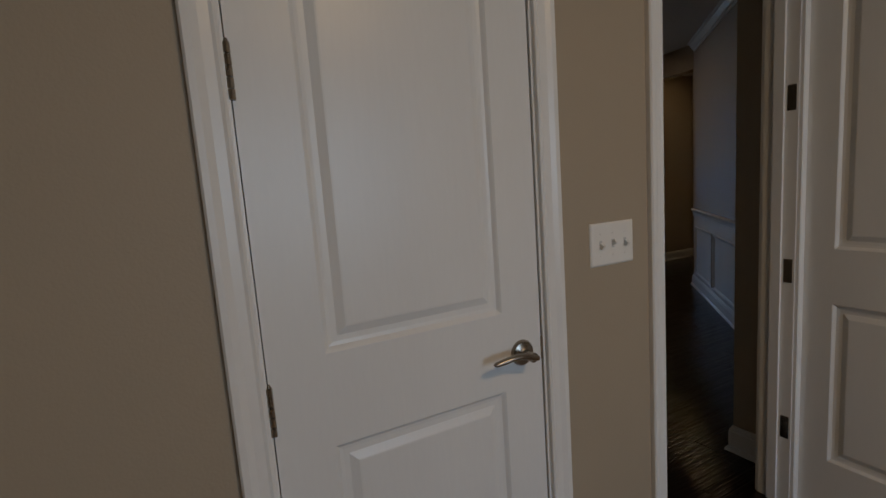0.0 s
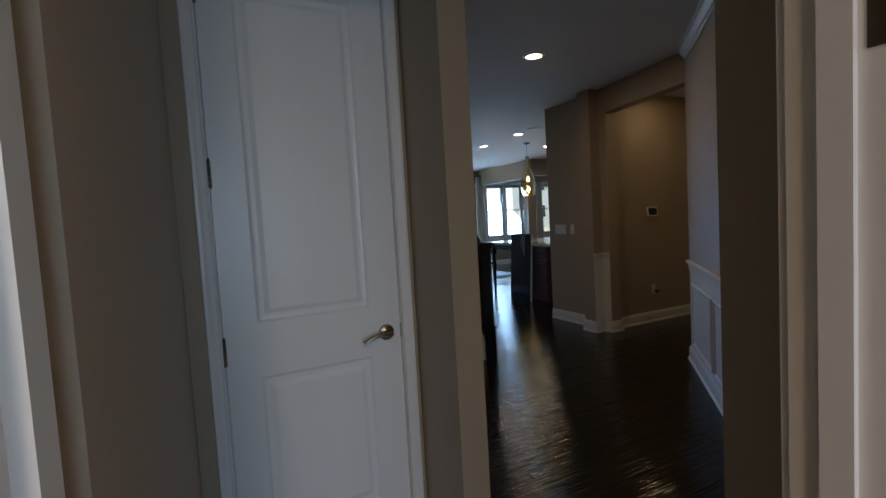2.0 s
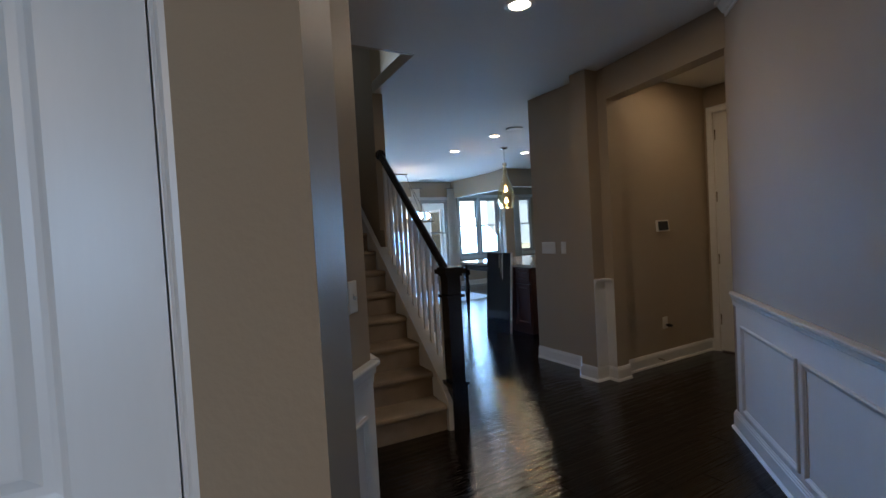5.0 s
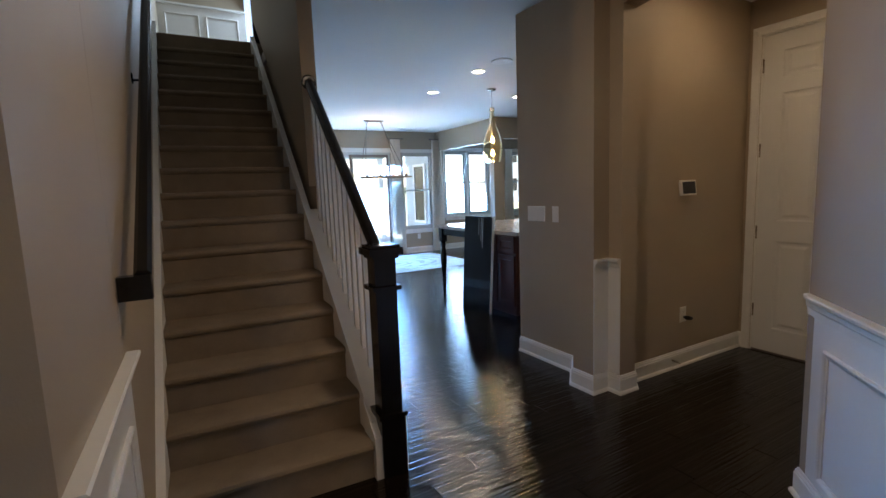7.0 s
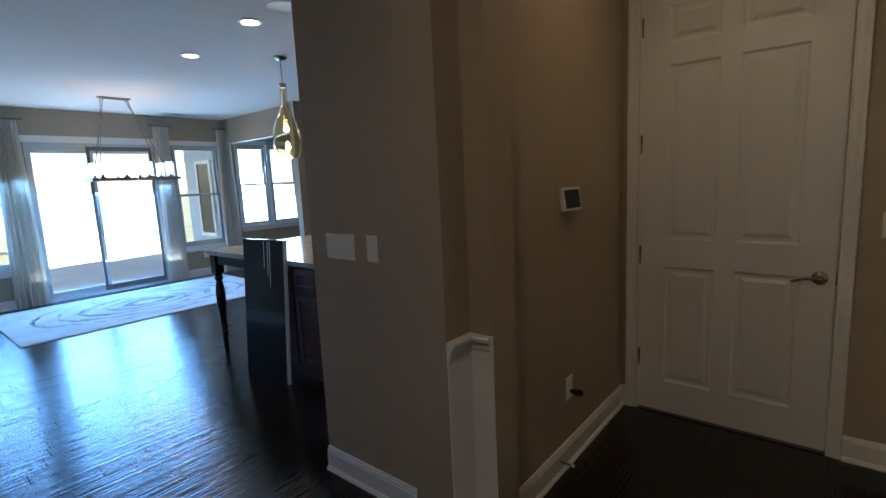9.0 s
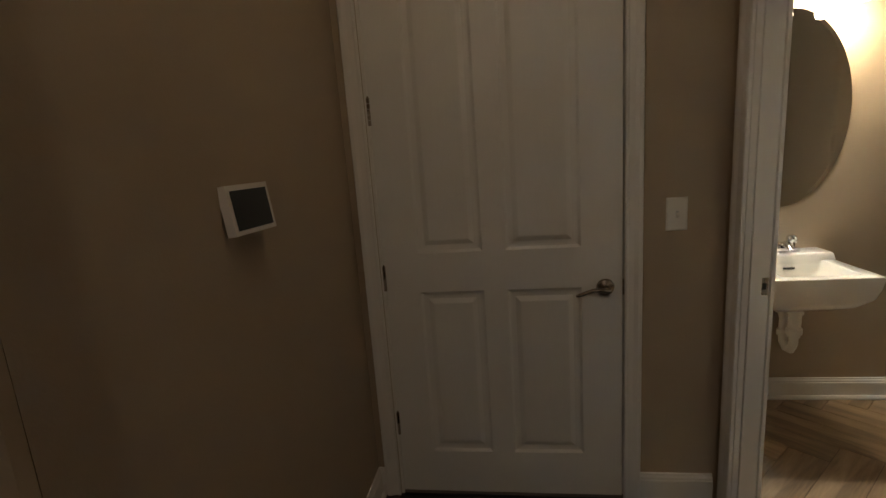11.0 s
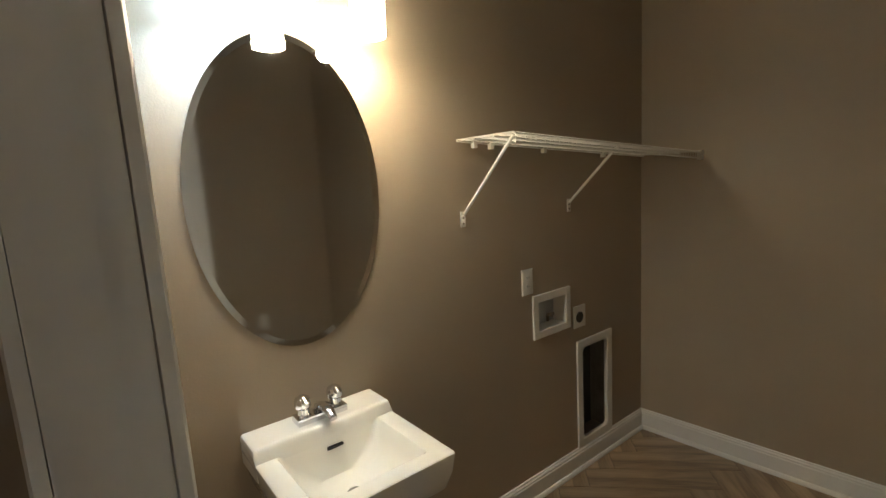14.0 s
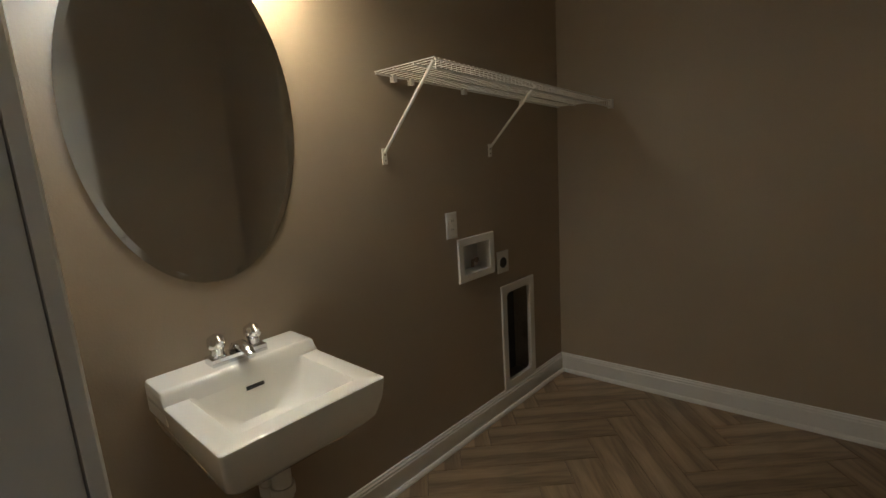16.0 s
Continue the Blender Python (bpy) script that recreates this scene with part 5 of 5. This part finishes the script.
# ---- kitchen counter ----
def counter():
    top = tagged(new("countertop"), "pale polished granite countertop of the kitchen island", "countertop")
    bm = bmesh.new()
    box(bm, 6.155, 7.95, 7.34, 9.06, 0.878, 0.915)
    finish("slab_top", bm, "stone", top, bevel=0.006)
    base = tagged(new("island_table_frame"), "dark turned-leg table frame under the island top", "table")
    for x, y in ((6.225, 8.98), (7.88, 8.98)):
        bm = bmesh.new()
        box(bm, x - 0.04, x + 0.04, y - 0.04, y + 0.04, 0.70, 0.878)
        lathe(bm, [(0, 0), (0.018, 0.0), (0.026, 0.03), (0.020, 0.055), (0.024, 0.10), (0.030, 0.16), (0.022, 0.175), (0.034, 0.19), (0.034, 0.205), (0.024, 0.22),
                   (0.030, 0.30), (0.041, 0.44), (0.042, 0.52), (0.032, 0.60), (0.024, 0.63), (0.037, 0.645), (0.037, 0.66), (0.028, 0.675), (0.036, 0.70), (0, 0.70)], (x, y, 0), 24)
        finish("leg", bm, "black", base, True)
    bm = bmesh.new()
    box(bm, 6.20, 6.225, 8.02, 8.94, 0.79, 0.878)
    box(bm, 6.265, 7.84, 8.985, 9.01, 0.79, 0.878)
    finish("apron", bm, "black", base)
    cab = tagged(new("island_cabinet"), "dark cherry-stained island cabinet with a panelled end", "kitchen cabinet")
    bm = bmesh.new()
    box(bm, 6.19, 7.95, 7.40, 8.02, 0.09, 0.877)
    box(bm, 6.23, 7.90, 7.46, 7.98, 0.0, 0.09)
    finish("carcass", bm, "cherry", cab)
    for k in range(3):
        y0, y1 = 7.405, 7.70
        if k == 0:
            door_piece(cab, 6.19, 7.42, 7.70, 0.12, 0.66)
        elif k == 1:
            door_piece(cab, 6.19, 7.42, 7.70, 0.69, 0.86)
        else:
            door_piece(cab, 6.19, 7.73, 8.00, 0.12, 0.86)


def door_piece(cab, x, y0, y1, z0, z1):
    bm = bmesh.new()
    place = lambda a, b, h: Vector((x - h, a, b))
    sweep(bm, [(y0, z0), (y1, z0), (y1, z1), (y0, z1)], [(0, 0.0), (0.0, 0.018), (0.045, 0.020), (0.055, 0.010), (0.055, 0.0)], place, True)
    d = finish("cabinet_front", bm, "cherry", cab)
    bm = bmesh.new()
    box(bm, x - 0.010, x, y0 + 0.05, y1 - 0.05, z0 + 0.05, z1 - 0.05)
    finish("inset_panel", bm, "cherry", d)


counter()
sheet = tagged(new("leaning_panel"), "tall glossy black panel with a pale edge leaning against the island", "leaning panel")
mm = Matrix.Translation((6.035, 7.94, 0.0)) @ Matrix.Rotation(radians(7), 4, "Z") @ Matrix.Rotation(radians(4.2), 4, "Y")
bm = bmesh.new()
box(bm, -0.012, 0.012, -0.235, 0.235, 0.0, 1.07, mm)
finish("glossy_face", bm, "slab", sheet, bevel=0.002)
bm = bmesh.new()
box(bm, -0.014, 0.012, -0.2405, -0.2355, 0.0, 1.07, mm)
finish("pale_edge", bm, "plastic", sheet)
bm = bmesh.new()
box(bm, -0.0140, -0.0124, -0.2350, -0.2290, 0.0, 1.07, mm)
finish("pale_edge", bm, "plastic", sheet)
# thin chrome bars stand in for the streaks mirrored in the glossy face
for ya, za, zb in ((-0.06, 0.80, 1.06), (-0.085, 0.72, 1.06), (-0.02, 0.86, 1.06)):
    bm = bmesh.new()
    box(bm, -0.0165, -0.0122, ya, ya + 0.008, za, zb, mm)
    finish("reflection_standin", bm, "chrome", sheet)


# ---- outside ----
bm = bmesh.new()
box(bm, -150, 150, -150, 300, -0.5, -0.16)
tagged(finish("ground", bm, "grass"), kind="structure")
bm = bmesh.new()
box(bm, -2.0, 11.5, 13.2, 18.6, -0.159, -0.05)
tagged(finish("patio", bm, "concrete"), kind="structure")
porch = tagged(new("porch_roof"), "covered porch roof over the patio", kind="structure")
bm = bmesh.new()
box(bm, 3.6, 8.9, 13.2, 17.2, 2.62, 2.72)
box(bm, 3.6, 8.9, 17.0, 17.2, 2.35, 2.62)
finish("soffit", bm, "soffit", porch)
for x in (3.8, 8.75):
    bm = bmesh.new()
    box(bm, x - 0.07, x + 0.07, 16.95, 17.09, -0.05, 2.35)
    finish("porch_post", bm, "trim", porch, bevel=0.005)
wing = tagged(new("house_wing"), "sided wing of the house beside the patio with a dark window", "house")
bm = bmesh.new()
for k in range(16):
    z = -0.05 + 0.17 * k
    box(bm, 8.42 + 0.004 * (k % 2), 8.60, 13.2, 14.6, z, z + 0.165)
finish("siding", bm, "siding", wing)
bm = bmesh.new()
for a, b, c, d in ((13.5, 13.56, 0.6, 2.0), (14.04, 14.1, 0.6, 2.0), (13.56, 14.04, 0.6, 0.66), (13.56, 14.04, 1.94, 2.0)):
    box(bm, 8.38, 8.42, a, b, c, d)
wf = finish("wing_window", bm, "trim", wing)
bm = bmesh.new()
box(bm, 8.395, 8.41, 13.56, 14.04, 0.66, 1.94)
finish("pane", bm, "screen", wf)


def shrub(x, y, r, h, seed, name="shrub", label="small green garden shrub beyond the patio"):
    root = tagged(new(name), label, "shrub" if name == "shrub" else "tree", "garden plants")
    rng = random.Random(seed)
    bm = bmesh.new()
    base = 0.35 * h if name == "tree" else 0.0
    tube(bm, [(x, y, -0.16), (x + 0.03, y, base * 0.5), (x, y + 0.02, base + 0.3 * h)], [0.02 + 0.02 * h, 0.015 + 0.014 * h, 0.01], 8)
    for k in range(7):
        t = rng.random() * 6.28
        tube(bm, [(x, y, base + 0.1 * h), (x + 0.4 * r * math.cos(t), y + 0.4 * r * math.sin(t), base + 0.35 * h), (x + 0.8 * r * math.cos(t), y + 0.8 * r * math.sin(t), base + 0.5 * h)],
             [0.01 + 0.01 * h, 0.01, 0.004], 6)
    finish("trunk", bm, "bark", root)
    bm = bmesh.new()
    n = 700
    for k in range(n):
        d = Vector((rng.gauss(0, 1), rng.gauss(0, 1), rng.gauss(0, 1))).normalized() * (0.55 + 0.5 * rng.random())
        wob = 0.8 + 0.3 * math.sin(3 * d.x + seed) * math.cos(4 * d.z)
        c = Vector((x + d.x * r * wob, y + d.y * r * wob, base + (h - base) * (0.52 + 0.46 * d.z * wob)))
        s = 0.05 + 0.04 * r
        a, b = Vector((rng.gauss(0, 1), rng.gauss(0, 1), rng.gauss(0, 1))).normalized() * s, Vector((rng.gauss(0, 1), rng.gauss(0, 1), rng.gauss(0, 1))).normalized() * s * 0.6
        bm.faces.new([bm.verts.new(c + q) for q in (a, b, -a, -b)])
    tagged(finish("crown", bm, "leaf", root), kind="stuff")


for k, (x, y, r, h) in enumerate(((6.2, 24, 0.5, 0.8), (7.6, 25, 0.6, 1.3), (8.6, 24.5, 0.55, 1.2), (9.6, 25, 0.6, 1.3), (11.0, 26, 0.6, 1.0), (4.5, 26, 0.5, 0.6))):
    shrub(x, y, r, h, k)
for k, (x, y, r, h) in enumerate(((24, 44, 1.5, 2.6), (19.5, 36, 1.1, 2.0), (28, 46, 1.6, 2.8))):
    shrub(x, y, r, h, 20 + k, "tree", "low green leafy tree behind the garden")


def far_house(x, y, w, d, h):
    root = tagged(new("neighbour_house"), "pale sided two-storey house beyond the garden", "house")
    bm = bmesh.new()
    box(bm, x, x + w, y, y + d, -0.16, h)
    finish("wall", bm, "siding", root)
    bm = bmesh.new()
    lo = [bm.verts.new(v) for v in ((x - 0.4, y - 0.4, h), (x + w + 0.4, y - 0.4, h), (x + w + 0.4, y + d + 0.4, h), (x - 0.4, y + d + 0.4, h))]
    hi = [bm.verts.new(v) for v in ((x - 0.4, y + d / 2, h + 2.2), (x + w + 0.4, y + d / 2, h + 2.2))]
    bm.faces.new(lo[::-1]), bm.faces.new((lo[0], lo[1], hi[1], hi[0])), bm.faces.new((lo[2], lo[3], hi[0], hi[1])), bm.faces.new((lo[1], lo[2], hi[1])), bm.faces.new((lo[3], lo[0], hi[0]))
    finish("roof", bm, "roof", root)
    for f in range(2):
        for k in range(4):
            bm = bmesh.new()
            xa, za = x + 0.8 + k * (w - 1.6) / 4, 0.9 + 2.8 * f
            box(bm, xa, xa + 1.0, y - 0.04, y, za, za + 1.4)
            wdw = finish("window", bm, "trim", root)
            bm = bmesh.new()
            box(bm, xa + 0.08, xa + 0.92, y - 0.05, y - 0.041, za + 0.08, za + 1.32)
            finish("pane", bm, "screen", wdw)


far_house(30, 42, 11, 9, 5.8)


# ---- floor pieces ----
def piece_mesh(name, pts, mat, ins=0.0014, lo=-0.006, mid=-0.0022, hi=0.0):
    """One board or tile over the plan polygon pts, with eased edges."""
    c = Vector((sum(p[0] for p in pts) / len(pts), sum(p[1] for p in pts) / len(pts)))
    n = len(pts)
    inner = [Vector(p) + (c - Vector(p)).normalized() * ins * 1.4 for p in pts]
    v = [(p[0], p[1], lo) for p in pts] + [(p[0], p[1], mid) for p in pts] + [(p[0], p[1], hi) for p in inner]
    f = [tuple(range(2 * n, 3 * n))]
    for a in (0, n):
        f += [(a + i, a + (i + 1) % n, a + n + (i + 1) % n, a + n + i) for i in range(n)]
    me = bpy.data.meshes.new(name)
    me.from_pydata(v, [], f)
    me.materials.append(M[mat])
    return me


rng = random.Random(11)
cache, joined_v, joined_f, count = {}, [], [], 0
LENGTHS = (0.52, 0.71, 0.86, 1.03, 1.22, 1.44)
WIDE = (4.225 - 1.955) / 18
row, y = 0, 1.955 - WIDE
while y < 13.04:
    x0, x1 = (1.40, 2.16) if row == 0 else (1.34, 5.25) if row < 19 else (1.34, 7.10) if y < 6.55 else (3.93, 12.0)
    x = x0 - rng.random() * 0.5 * (row > 0)
    while x < x1 - 0.02:
        ln = rng.choice(LENGTHS)
        if x + ln > x1 - 0.15:
            ln = round(x1 - x, 3)
        wd = WIDE if y + WIDE < 13.05 else 13.05 - y
        pts = [(0, 0.0004), (ln - 0.0006, 0.0004), (ln - 0.0006, wd - 0.0004), (0, wd - 0.0004)]
        near = y < 9.6 and not (y < 5.2 and x < 1.3) and count < 300 and not (x > 7.2)
        if near:
            key = (ln, wd)
            if key not in cache:
                cache[key] = piece_mesh("plank", pts, "floor")
            ob = new("plank", cache[key])
            ob.location = (x, y, rng.random() * -0.0006)
            ob.parent = FLOOR
            count += 1
        else:
            me = piece_mesh("t", [(a + x, b + y) for a, b in pts], "floor")
            o = len(joined_v)
            joined_v += [tuple(v.co) for v in me.vertices]
            joined_f += [tuple(o + i for i in p.vertices) for p in me.polygons]
            bpy.data.meshes.remove(me)
        x += ln
    y += WIDE
    row += 1
me = bpy.data.meshes.new("far_planks")
me.from_pydata(joined_v, [], joined_f)
me.materials.append(M["floor"])
tagged(new("far_planks", me), kind="stuff").parent = FLOOR


def clip(poly, x0, x1, y0, y1):
    for axis, lim, keep in ((0, x0, 1), (0, x1, -1), (1, y0, 1), (1, y1, -1)):
        out = []
        for i, p in enumerate(poly):
            q = poly[(i + 1) % len(poly)]
            a, b = (p[axis] - lim) * keep, (q[axis] - lim) * keep
            if a >= 0:
                out.append(p)
            if (a >= 0) != (b >= 0):
                t = a / (a - b)
                out.append((p[0] + (q[0] - p[0]) * t, p[1] + (q[1] - p[1]) * t))
        poly = out
        if len(poly) < 3:
            return []
    return poly


TW, TN, c45 = 0.152, 4, math.sqrt(0.5)
for k in range(-30, 31):
    for mth in range(-5, 6):
        for a, b, w, h in ((k + 2 * TN * mth, k, TN, 1), (k + TN + 2 * TN * mth, k + 1 - TN, 1, TN)):
            g = 0.0016
            rect = [(a * TW + g, b * TW + g), ((a + w) * TW - g, b * TW + g), ((a + w) * TW - g, (b + h) * TW - g), (a * TW + g, (b + h) * TW - g)]
            rot = [(6.61 + (u - v) * c45, 2.95 + (u + v) * c45) for u, v in rect]
            for room in ((5.305, 7.915, 1.53, 4.184), (6.24, 6.98, 4.186, 4.223)):
                pts = clip(rot, *room)
                if len(pts) > 2:
                    cx, cy_ = sum(p[0] for p in pts) / len(pts), sum(p[1] for p in pts) / len(pts)
                    ang = 45 if w == TN else 135
                    ca, sa = math.cos(radians(-ang)), math.sin(radians(-ang))
                    local = [((p[0] - cx) * ca - (p[1] - cy_) * sa, (p[0] - cx) * sa + (p[1] - cy_) * ca) for p in pts]
                    ob = new("floor_tile", piece_mesh("floor_tile", local, "tile", lo=-0.003))
                    ob.matrix_world = pose(cx, cy_, 0, 0, 0, ang)
                    ob.parent = TILES
